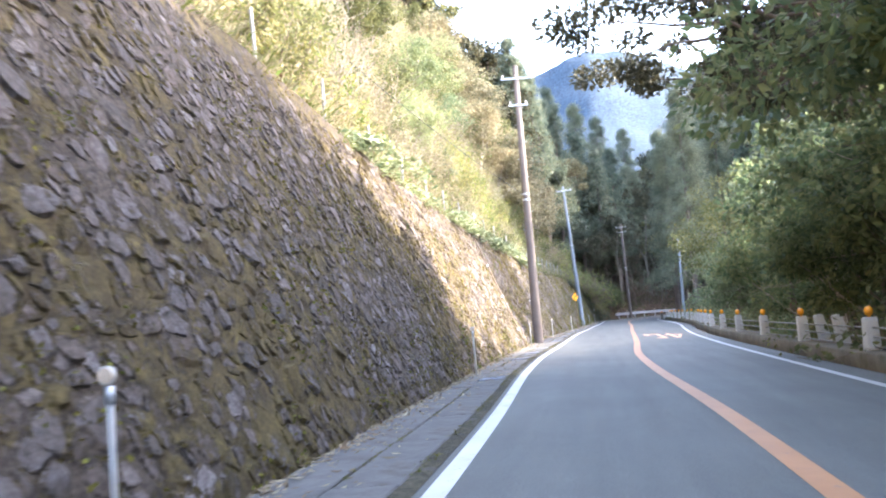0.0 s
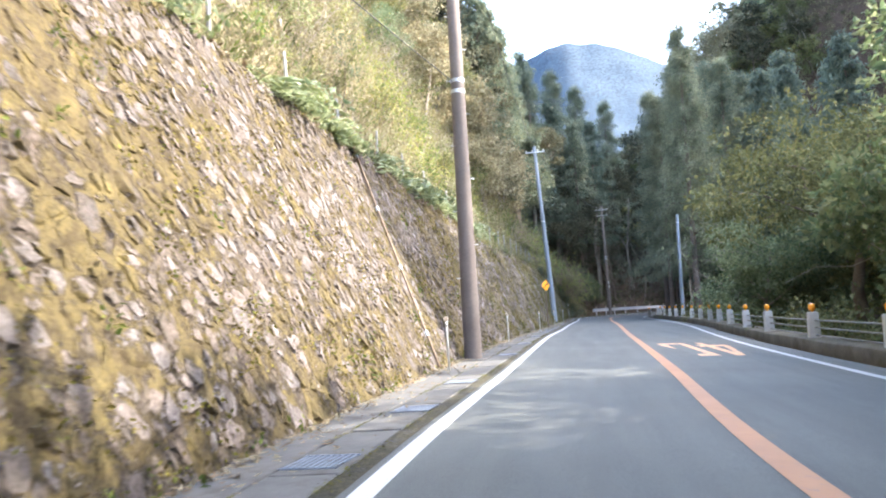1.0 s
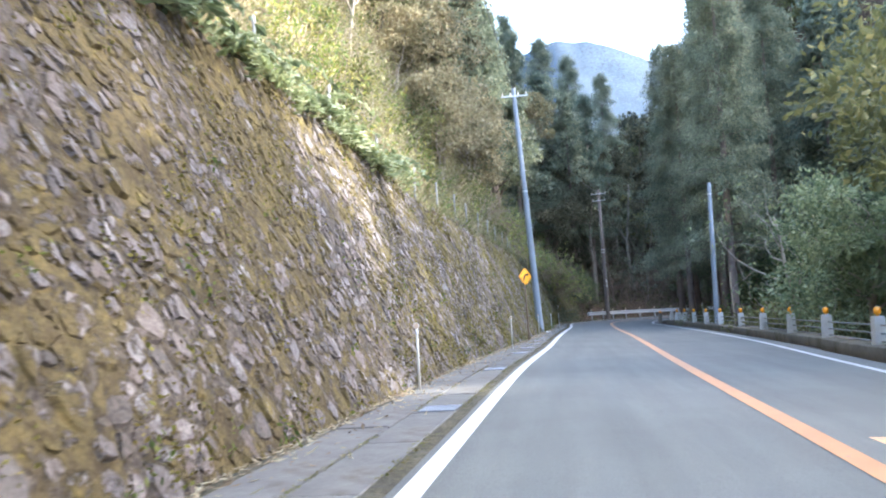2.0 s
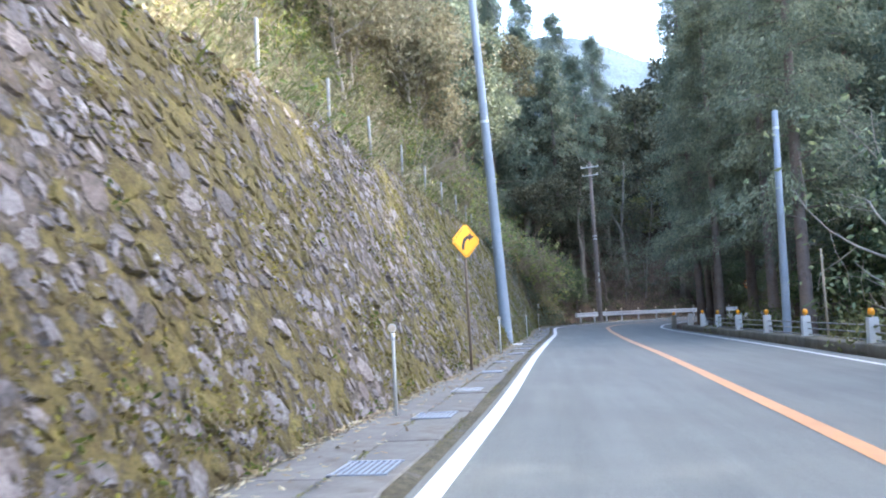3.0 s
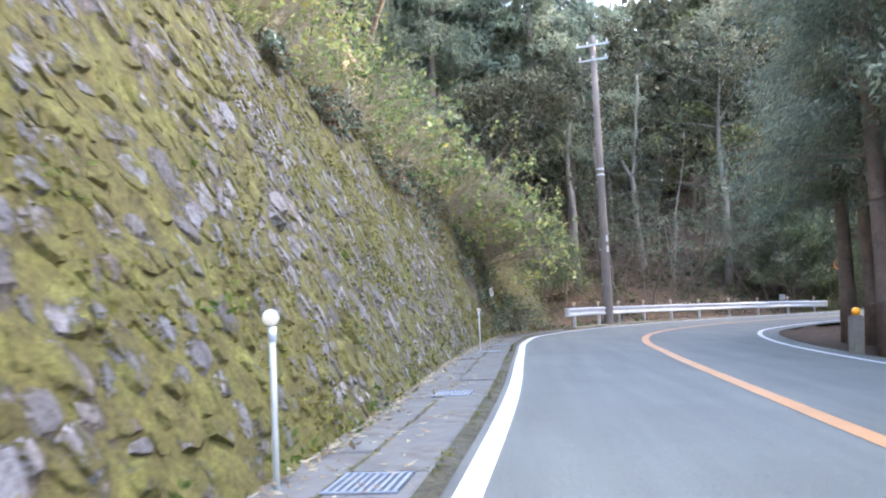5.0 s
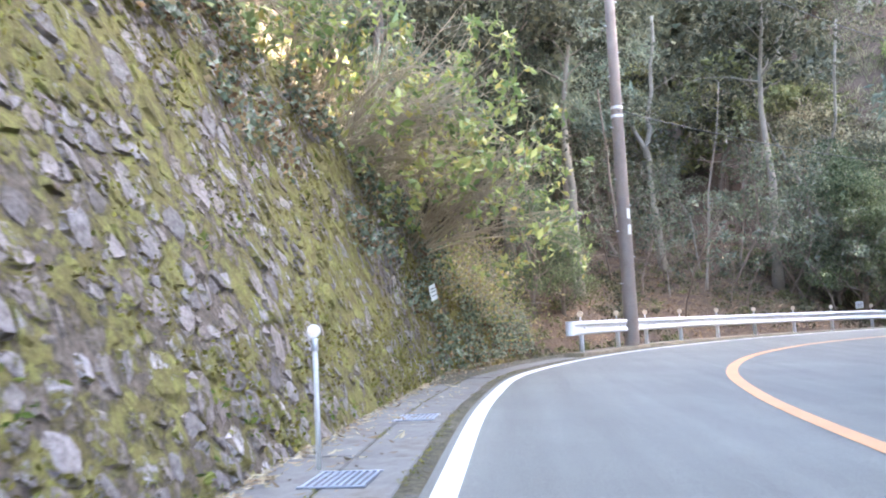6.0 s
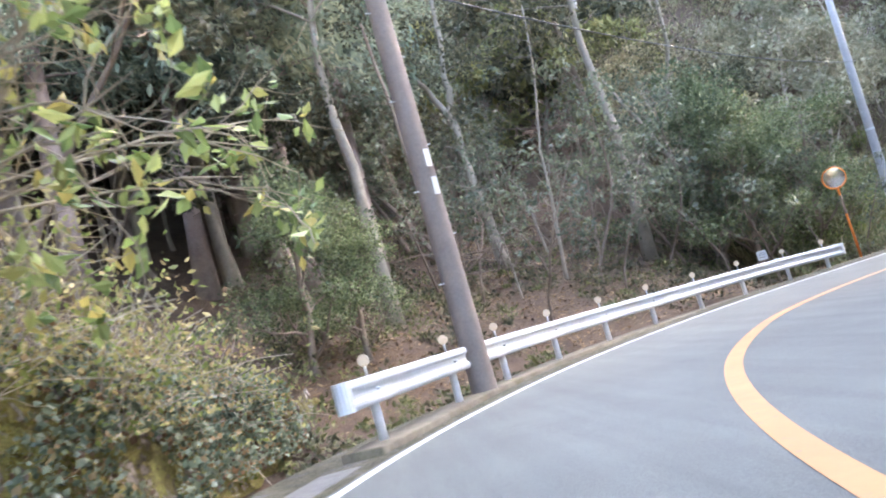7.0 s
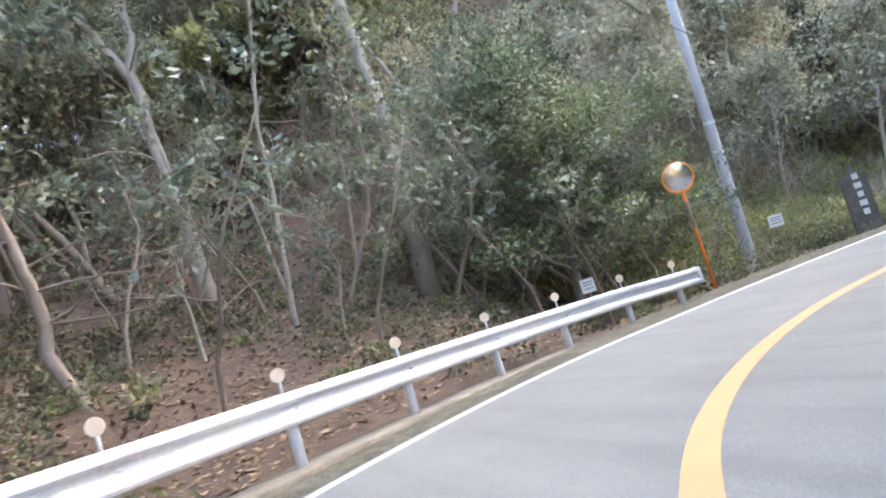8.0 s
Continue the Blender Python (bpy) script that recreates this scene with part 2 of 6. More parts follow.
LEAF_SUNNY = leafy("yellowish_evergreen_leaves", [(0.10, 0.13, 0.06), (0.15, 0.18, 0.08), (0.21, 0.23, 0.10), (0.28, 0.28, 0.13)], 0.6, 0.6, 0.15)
LEAF_CEDAR = leafy("cedar_needles", [(0.145, 0.172, 0.16), (0.195, 0.23, 0.20), (0.255, 0.28, 0.23)], 0.45, 0.9, 0.05)
LEAF_BRIGHT = leafy("bright_shrub_leaves", [(0.10, 0.16, 0.045), (0.17, 0.225, 0.07), (0.25, 0.28, 0.09), (0.33, 0.31, 0.12), (0.15, 0.14, 0.07)], 0.45)
LEAF_OLIVE = leafy("olive_leaves", [(0.10, 0.11, 0.055), (0.145, 0.155, 0.075), (0.205, 0.2, 0.10)], 0.4, 0.6, 0.15)
GRASS_DRY = leafy("dry_grass", [(0.165, 0.137, 0.085), (0.255, 0.228, 0.152), (0.345, 0.318, 0.235), (0.16, 0.16, 0.09)], 0.4, 0.8, 0.1)
GRASS_GREEN = leafy("green_grass", [(0.06, 0.09, 0.02), (0.11, 0.14, 0.03), (0.17, 0.18, 0.05)], 0.4, 0.7, 0.15)
DEAD_LEAF = leafy("dead_leaves", [(0.07, 0.045, 0.032), (0.125, 0.082, 0.055), (0.185, 0.125, 0.085), (0.27, 0.205, 0.145)], 0.15, 0.8, 0.15)
LEAF_PALE = leafy("pale_grey_green_leaves", [(0.16, 0.20, 0.12), (0.23, 0.28, 0.17), (0.31, 0.35, 0.22)], 0.4, 0.5, 0.3)
LEAF_TANGLE = leafy("withered_thicket_leaves", [(0.21, 0.165, 0.10), (0.31, 0.26, 0.16), (0.24, 0.25, 0.11), (0.17, 0.21, 0.075), (0.12, 0.16, 0.06), (0.36, 0.32, 0.2)], 0.4, 0.7, 0.2)
CANE_DRY = leafy("dry_cane_leaves", [(0.19, 0.165, 0.125), (0.26, 0.235, 0.18), (0.34, 0.315, 0.25), (0.21, 0.2, 0.14)], 0.4, 0.7, 0.15)
CANE_YELLOW = leafy("yellowing_cane_leaves", [(0.16, 0.165, 0.10), (0.23, 0.23, 0.145), (0.3, 0.29, 0.2), (0.15, 0.175, 0.095)], 0.4, 0.6, 0.2)
TWIG = plain("pale_twig_bark", (0.30, 0.245, 0.175), 0.9, 0, 0.15, 0.3, 2.0)
LEAF_BUSH = leafy("yellow_green_bush_leaves", [(0.105, 0.155, 0.065), (0.165, 0.225, 0.09), (0.25, 0.30, 0.12), (0.39, 0.41, 0.18), (0.125, 0.175, 0.08), (0.36, 0.30, 0.11)], 0.45, 0.5, 0.35)
LEAF_FERN = leafy("fern_fronds", [(0.17, 0.21, 0.11), (0.24, 0.28, 0.17), (0.34, 0.37, 0.26)], 0.35)
STRAW = leafy("pale_dry_litter", [(0.16, 0.11, 0.075), (0.30, 0.23, 0.165), (0.42, 0.35, 0.27), (0.24, 0.16, 0.11)], 0.15, 0.8, 0.15)
WALL_MOSS = leafy("wall_moss", [(0.08, 0.062, 0.024), (0.13, 0.11, 0.032), (0.18, 0.165, 0.045), (0.105, 0.11, 0.033)], 0.2, 0.9, 0.05)
FAR_WOODS = leafy("far_woods_leaves", [(0.085, 0.125, 0.10), (0.13, 0.175, 0.125), (0.185, 0.215, 0.145), (0.25, 0.25, 0.165)], 0.4, 0.8, 0.1, 0.02)


# ---- mesh helpers ----
def mesh_np(name, verts, faces, material=None, smooth=False):
    me = bpy.data.meshes.new(name)
    v = np.asarray(verts, dtype=np.float32).reshape(-1, 3)
    f = np.asarray(faces, dtype=np.int32)
    k = f.shape[1]
    me.vertices.add(len(v))
    me.vertices.foreach_set("co", v.ravel())
    me.loops.add(f.size)
    me.loops.foreach_set("vertex_index", f.ravel())
    me.polygons.add(len(f))
    me.polygons.foreach_set("loop_start", np.arange(0, f.size, k, dtype=np.int32))
    me.polygons.foreach_set("use_smooth", np.full(len(f), smooth))
    me.update(calc_edges=True)
    if material:
        me.materials.append(material)
    return me


def part(name, me, material=None, parent=None, label=""):
    """Links a bmesh or a mesh as one object, under its thing."""
    if isinstance(me, bmesh.types.BMesh):
        data = bpy.data.meshes.new(name)
        me.to_mesh(data)
        me.free()
        me = data
    if material and not me.materials:
        me.materials.append(material)
    ob = new(name, me)
    ob.parent = parent
    return tagged(ob, label)


def thing(name, m, label, category, group="", kind=""):
    ob = new(name)
    ob.empty_display_size = 0.3
    ob.matrix_world = m
    return tagged(ob, label, category, group, kind)


def tube(points, radii, sides=10, cap=True):
    """A bent, tapered round bar as vertices and quads."""
    pts = [Vector(p) for p in points]
    verts, faces = [], []
    n = len(pts)
    side = None
    for i, p in enumerate(pts):
        d = (pts[min(i + 1, n - 1)] - pts[max(i - 1, 0)]).normalized()
        if side is None:
            side = d.orthogonal().normalized()
        side = (side - d * side.dot(d)).normalized()
        up = d.cross(side)
        for k in range(sides):
            a = 2 * math.pi * k / sides
            verts.append(p + (side * math.cos(a) + up * math.sin(a)) * radii[i])
    for i in range(n - 1):
        for k in range(sides):
            q = (k + 1) % sides
            faces.append((i * sides + k, i * sides + q, (i + 1) * sides + q, (i + 1) * sides + k))
    if cap:
        for i, flip in ((0, True), (n - 1, False)):
            c = len(verts)
            verts.append(pts[i])
            for k in range(sides):
                a, b = i * sides + k, i * sides + (k + 1) % sides
                faces.append((b, a, c, c) if flip else (a, b, c, c))
    return verts, faces


def merge(chunks):
    verts, faces, o = [], [], 0
    for v, f in chunks:
        verts.extend(v)
        faces.extend([tuple(i + o for i in q) for q in f])
        o += len(v)
    return verts, faces


def poly_mesh(name, verts, faces, material=None, smooth=True):
    me = bpy.data.meshes.new(name)
    clean = []
    for f in faces:
        g = []
        for i in f:
            if i not in g:
                g.append(i)
        clean.append(g)
    me.from_pydata([tuple(v) for v in verts], [], clean)
    me.polygons.foreach_set("use_smooth", [smooth] * len(clean))
    if material:
        me.materials.append(material)
    return me


def box(cx, cy, cz, sx, sy, sz, bevel=0.0):
    bm = bmesh.new()
    bmesh.ops.create_cube(bm, size=1.0)
    bmesh.ops.scale(bm, vec=(sx, sy, sz), verts=bm.verts)
    if bevel:
        bmesh.ops.bevel(bm, geom=bm.edges[:], offset=bevel, segments=2, affect="EDGES")
    bmesh.ops.translate(bm, vec=(cx, cy, cz), verts=bm.verts)
    return bm


def disc(r, depth, seg=24, bevel=0.0):
    """A round plate that faces -y."""
    bm = bmesh.new()
    bmesh.ops.create_cone(bm, cap_ends=True, segments=seg, radius1=r, radius2=r, depth=depth)
    if bevel:
        bmesh.ops.bevel(bm, geom=[e for e in bm.edges if len(e.link_faces) == 2 and any(len(f.verts) > 4 for f in e.link_faces)], offset=bevel, segments=2, affect="EDGES")
    bmesh.ops.rotate(bm, matrix=Matrix.Rotation(radians(90), 3, "X"), verts=bm.verts)
    return bm


# ---- plan: left edge line, centre line, right edge line ----
LADDER = [
    ((-1.2, -70), (1.7, -70), (4.7, -70)), ((-1.3, -25), (1.6, -25), (4.5, -25)), ((-1.35, 0), (1.5, 0), (4.4, 0)),
    ((-1.6, 10), (1.42, 10), (4.3, 10)), ((-2.03, 20), (1.09, 20), (4.3, 20)), ((-2.13, 26), (1.03, 26), (4.35, 27)),
    ((-2.01, 35), (1.35, 35), (4.48, 35)), ((-1.92, 45), (1.65, 45), (4.85, 46)), ((-1.75, 57), (1.97, 57), (5.6, 58)),
    ((-1.30, 68), (2.35, 68), (6.4, 69)), ((-0.99, 80), (2.72, 80), (6.85, 81)), ((-0.54, 92), (2.95, 92), (7.1, 93)),
    ((-0.10, 103), (3.3, 103), (7.2, 103)), ((0.0, 112), (3.72, 112.5), (7.35, 110)), ((0.19, 120), (4.3, 120), (7.75, 115.5)),
    ((0.72, 124.75), (5.18, 124.72), (8.5, 120.5)), ((1.88, 128.4), (6.33, 128.22), (9.5, 124.8)), ((3.22, 131.45), (7.53, 130.87), (10.7, 128.2)),
    ((4.82, 134.2), (9.2, 133.6), (12.2, 130.8)), ((6.98, 137.15), (11.12, 136.08), (13.8, 133.0)), ((9.9, 140.1), (13.5, 138.2), (15.7, 135.2)),
    ((13.76, 142.96), (16.5, 140.1), (18.5, 137.1)), ((18.3, 145.1), (20.0, 141.6), (21.5, 138.4)), ((23.0, 147.0), (25.0, 143.2), (26.0, 139.8)),
    ((31.0, 149.6), (32.0, 145.3), (32.6, 141.8)), ((45.0, 153.0), (45.5, 148.5), (46.0, 145.0)), ((80.0, 160.0), (80.5, 155.5), (81.0, 152.0)),
]


def spline(points, sub=12):
    """A smooth line (Catmull-Rom with centripetal-like chords) through the points."""
    p = np.array(points, float)
    p = np.vstack([2 * p[0] - p[1], p, 2 * p[-1] - p[-2]])
    out = []
    for i in range(1, len(p) - 2):
        c0 = np.linalg.norm(p[i] - p[i - 1])
        c1 = np.linalg.norm(p[i + 1] - p[i])
        c2 = np.linalg.norm(p[i + 2] - p[i + 1])
        m1 = ((p[i + 1] - p[i]) / c1 * c0 + (p[i] - p[i - 1]) / c0 * c1) / (c0 + c1) * c1
        m2 = ((p[i + 2] - p[i + 1]) / c2 * c1 + (p[i + 1] - p[i]) / c1 * c2) / (c1 + c2) * c1
        for k in range(sub):
            t = k / sub
            out.append((2 * t**3 - 3 * t**2 + 1) * p[i] + (t**3 - 2 * t**2 + t) * m1 + (3 * t**2 - 2 * t**3) * p[i + 1] + (t**3 - t**2) * m2)
    out.append(p[-2])
    return np.array(out)


LINE_L, LINE_O, LINE_R = (spline([r[k] for r in LADDER]) for k in range(3))
FALL = (0.0, -0.13, -0.27)  # the road falls to its right


def tangent(line):
    d = np.gradient(line, axis=0)
    return d / np.linalg.norm(d, axis=1)[:, None]


def shift(line, r):
    """The line moved r to its right."""
    t = tangent(line)
    return line + np.stack([t[:, 1], -t[:, 0]], 1) * np.reshape(r, (-1, 1))


def loft(name, lines, material, smooth=True):
    """A sheet between lines of the same count; each is (xy, z)."""
    n = len(lines[0][0])
    v = np.concatenate([np.column_stack([xy, np.full(n, z) if np.isscalar(z) else z]) for xy, z in lines])
    f = []
    for k in range(len(lines) - 1):
        a = np.arange(n - 1) + k * n
        f.append(np.column_stack([a, a + n, a + n + 1, a + 1]))
    return mesh_np(name, v, np.concatenate(f)[:, ::-1], material, smooth)


def cum(line):
    return np.concatenate([[0], np.cumsum(np.linalg.norm(np.diff(line, axis=0), axis=1))])


def resample(line, step):
    c = cum(line)
    s = np.arange(0, c[-1], step)
    return np.column_stack([np.interp(s, c, line[:, 0]), np.interp(s, c, line[:, 1])])


def offsets(xy, line):
    """For many points: the distance to the right of the line (left: minus), and the index of the nearest place on it."""
    t = tangent(line)
    out, idx = np.empty(len(xy)), np.empty(len(xy), int)
    for a in range(0, len(xy), 4000):
        d = xy[a:a + 4000, None, :] - line[None]
        q = (d**2).sum(2)
        i = q.argmin(1)
        dv = d[np.arange(len(i)), i]
        s = dv[:, 0] * t[i, 1] - dv[:, 1] * t[i, 0]
        out[a:a + 4000] = np.sign(s) * np.sqrt(q[np.arange(len(i)), i])
        idx[a:a + 4000] = i
    return out, idx


FINE_L = resample(LINE_L, 1.0)
FINE_R = resample(LINE_R, 1.0)

# the foot of the retaining wall, and its height and batter along it (by y)
WALL_FOOT = resample(spline([(-2.6, -60), (-2.65, -25), (-2.7, 0), (-2.95, 8), (-3.2, 16), (-3.42, 24), (-3.55, 38), (-3.4, 52), (-2.95, 65), (-2.45, 74), (-2.15, 82), (-1.8, 91), (-1.5, 99), (-1.45, 112), (-1.1, 121), (-0.85, 126), (0.0, 131), (1.3, 136.5), (2.2, 140)], 10), 0.2)
WALL_H = ([-60, 14, 25, 40, 55, 66, 80, 100, 116, 121, 125, 128.5, 132, 140], [6.9, 6.8, 6.05, 6.0, 6.1, 5.1, 5.5, 5.7, 5.8, 5.4, 4.3, 2.9, 1.4, 0.6])
WALL_B = ([-60, 105, 118, 126, 140], [0.42, 0.43, 0.36, 0.26, 0.2])


def smooth01(x, a, b):
    t = np.clip((x - a) / (b - a), 0, 1)
    return t * t * (3 - 2 * t)


def lumps(x, y, s, seed=0.0):
    return np.array([noise.noise(Vector((a * s + seed, b * s - seed, seed))) for a, b in zip(np.ravel(x), np.ravel(y))]).reshape(np.shape(x))


def ground_height(x, y):
    """The lie of the land: a cut hillside on the left, a wooded rise beyond the bend, a stream bed on the right."""
    xy = np.column_stack([np.ravel(x), np.ravel(y)])
    dl, il = offsets(xy, FINE_L)
    dr, ir = offsets(xy, FINE_R)
    ly = FINE_L[il][:, 1]
    wx, iw = offsets(xy, WALL_FOOT[::5])
    wy = WALL_FOOT[::5][iw][:, 1]
    out = np.full(len(xy), -0.32)
    # left: behind the wall
    h = np.interp(wy, *WALL_H)
    bt = np.interp(wy, *WALL_B)
    back = -wx
    left = np.minimum((back - 0.45) / bt, h - 0.15)
    up = np.maximum(back - bt * h - 0.9, 0)
    left = left + np.minimum(up, 17) * 2.05 + np.clip(up - 17, 0, 60) * 0.7
    left = np.where(back > 0.1, left, -0.32)
    # beyond the bend: a bank with a small gully at its start
    away = np.maximum(-dl - 1.25 - 4.2 * smooth01(xy[:, 0], 14, 21), 0)
    bank = -0.1 + 0.34 * np.minimum(away, 40) + 0.18 * np.clip(away - 12, 0, 28) - 0.9 * np.exp(-((away - 2.2) / 1.6) ** 2) * (1 - smooth01(xy[:, 0], 5, 10))
    ahead = smooth01(away, 6, 26)
    bank = bank + np.clip(-6 - xy[:, 0], 0, 40) * 0.9 + np.clip(xy[:, 0] - 12, 0, 130) * 1.2 * ahead
    bend = smooth01(xy[:, 1] + 0.25 * np.minimum(xy[:, 0], 0), 129, 137)
    lside = left * (1 - bend) + bank * bend
    out = np.where(dl < -0.6, lside, out)
    # right: a drop to the stream, then the far side rises
    r = np.maximum(dr - 1.3, 0)
    inner = smooth01(xy[:, 1], 92, 108)
    drop = -0.7 - 4.5 * smooth01(r, 0, 12) * (1 - inner) - 0.9 * smooth01(r, 0, 9) * inner
    rise = np.maximum(r - 24, 0)
    # Height of the ridge outside the view, tuned so it shades the wall.
    steep = np.interp(xy[:, 1], [54, 63, 69, 78, 86, 93, 100, 112], [0, 0.80, 0.94, 0.93, 0.905, 0.90, 0.945, 1.04])
    inside = np.clip(xy[:, 0] - 38, 0, 62) * smooth01(r, 4, 30)
    right = drop + np.maximum(np.minimum(rise, 62) * (0.6 + 0.6 * steep + 0.3 * smooth01(xy[:, 1], 108, 128)), inside * 1.35 * steep)
    out = np.where((dr > 0.95) & (dl > 0), right, out)
    rough = lumps(xy[:, 0], xy[:, 1], 0.35, 3.0) * 0.35 + lumps(xy[:, 0], xy[:, 1], 0.05, 7.0) * 2.0 * np.clip(np.abs(dl) / 40 - 0.2, 0, 1)
    fade = np.clip(np.minimum(np.where(dl < 0, -dl - 4.5, 99), np.where(dl > 0, dr - 2.0, 99)) / 3, 0, 1)
    return (out + rough * fade).reshape(np.shape(x))


def ground_z(x, y):
    return float(ground_height(np.array([x]), np.array([y]))[0])


def build_ground():
    def axis(lo, mid0, mid1, hi, fine):
        core = np.arange(mid0, mid1 + 0.01, fine)
        k = 1.22
        a, step = [], fine
        v = mid0
        while v > lo:
            step *= k
            v -= step
            a.append(v)
        b, step = [], fine
        v = mid1
        while v < hi:
            step *= k
            v += step
            b.append(v)
        return np.array(a[::-1] + list(core) + b)
    gx = axis(-900, -26, 42, 900, 1.0)
    gy = axis(-300, -40, 175, 1500, 1.0)
    X, Y = np.meshgrid(gx, gy)
    Z = ground_height(X, Y)
    nx, ny = len(gx), len(gy)
    i = np.arange(nx * ny).reshape(ny, nx)
    f = np.column_stack([i[:-1, :-1].ravel(), i[:-1, 1:].ravel(), i[1:, 1:].ravel(), i[1:, :-1].ravel()])
    v = np.column_stack([X.ravel(), Y.ravel(), Z.ravel()])
    me = mesh_np("ground", v, f, SLOPE, True)
    me.materials.append(LITTER)
    cx, cy = v[f].mean(1)[:, 0], v[f].mean(1)[:, 1]
    me.polygons.foreach_set("material_index", ((cy > 128) | (cx > 3)).astype(np.int32))
    ob = new("ground", me)
    tagged(ob, "soil and leaf litter of the wooded valley slopes", "ground", "", "structure")


def build_road():
    out = shift(LINE_L, -0.12)
    verge = shift(LINE_R, 0.62)
    road = part("road", loft("road", [(out, 0.004), (LINE_L, FALL[0]), (LINE_O, FALL[1]), (LINE_R, FALL[2]), (verge, -0.30)], ASPHALT))
    tagged(road, "grey worn asphalt of a two-lane mountain road", "road", "", "structure")

    def strip(name, line, other, w0, w1, z, material, label):
        """Painted line that lies on the road, from w0 to w1 to the right of the line."""
        a, b = shift(line, w0), shift(line, w1)
        ob = part(name, loft(name, [(a, z[0] + 0.006), (b, z[1] + 0.006)], material))
        tagged(ob, label, "road marking", "", "structure")
    strip("edge_line", LINE_L, None, 0.015, 0.20 - 0.07 * smooth01(LINE_L[:, 1], 124, 132), (0.0, -0.01), WHITE_LINE, "solid white painted edge line, slightly worn")
    strip("centre_line", LINE_O, None, -0.12, 0.12, (FALL[1] + 0.005, FALL[1] - 0.004), ORANGE_LINE, "solid orange painted no-overtaking centre line")
    strip("edge_line", LINE_R, None, -0.17, 0.0, (FALL[2] + 0.008, FALL[2] + 0.001), WHITE_LINE, "solid white painted edge line beside the parapet")
    # shoulder: mossy edge, kerb lip, drain covers, gutter slab up to the wall
    e0, e1, e2 = shift(LINE_L, -0.06), shift(LINE_L, -0.16), shift(LINE_L, -0.25)
    tagged(part("road_edge", loft("road_edge", [(e2, 0.03), (e1, 0.026), (e0, 0.008)], MOSSY_EDGE)), "mossy dirt strip along the road edge", "road edge", "", "structure")
    foot = shift(LINE_L, -1.75)
    tagged(part("gutter", loft("gutter", [(foot, 0.028), (shift(LINE_L, -0.8), 0.024), (shift(LINE_L, -0.24), 0.024), (shift(LINE_L, -0.235), -0.1)], MOSSY_EDGE)), "mossy joints and bed of the drain between road and wall", "gutter", "", "structure")
    build_slabs(bpy.data.objects["gutter"])


def build_slabs(gutter):
    """Concrete cover slabs in two rows, with open joints."""
    rng = random.Random(19)
    kinds = []
    for w, ln in ((0.565, 2.36), (0.63, 3.96)):
        for k in range(3):
            bm = box(0, 0, 0, w, ln - 0.02 * k, 0.06, 0.0)
            for v in bm.verts:
                v.co += Vector((rng.uniform(-0.008, 0.008), rng.uniform(-0.01, 0.01), 0))
            bmesh.ops.bevel(bm, geom=[e for e in bm.edges if e.verts[0].co.z > 0 and e.verts[1].co.z > 0], offset=0.012, segments=1, affect="EDGES")
            me = bpy.data.meshes.new("slab")
            bm.to_mesh(me)
            bm.free()
            me.materials.append(GUTTER)
            kinds.append(me)
    for row, (off, step) in enumerate(((-0.51, 2.37), (-1.13, 3.97))):
        line = resample(shift(LINE_L, off), 0.05)
        line = line[(line[:, 1] > -2) & (line[:, 1] < 131)]
        t = tangent(line)
        for k in range(0, len(line), int(step / 0.05)):
            if row and line[k, 1] > 124:
                continue
            ob = part("slab", kinds[row * 3 + rng.randrange(3)], None, gutter)
            ob.matrix_world = pose(line[k, 0], line[k, 1], 0.014 + rng.uniform(-0.004, 0.004), rng.uniform(-0.3, 0.3), rng.uniform(-0.4, 0.4), math.degrees(math.atan2(-t[k, 0], t[k, 1])) + rng.uniform(-0.5, 0.5))


def build_wall_backing():
    line = WALL_FOOT
    t = tangent(line)
    nl = np.stack([-t[:, 1], t[:, 0]], 1)
    h = np.interp(line[:, 1], *WALL_H)
    b = np.interp(line[:, 1], *WALL_B)
    rows = []
    for k in np.linspace(0, 1, 7):
        z = -0.2 + (h + 0.2) * k
        rows.append((line + nl * (b * z + 0.010)[:, None], z))
    rows.append((line + nl * (b * h + 1.0)[:, None], h + 0.02))
    ob = part("wall_left", loft("wall_left", rows[::-1], JOINT))
    return tagged(ob, "sloping mossy rubble stone retaining wall beside the road", "retaining wall", "", "structure")


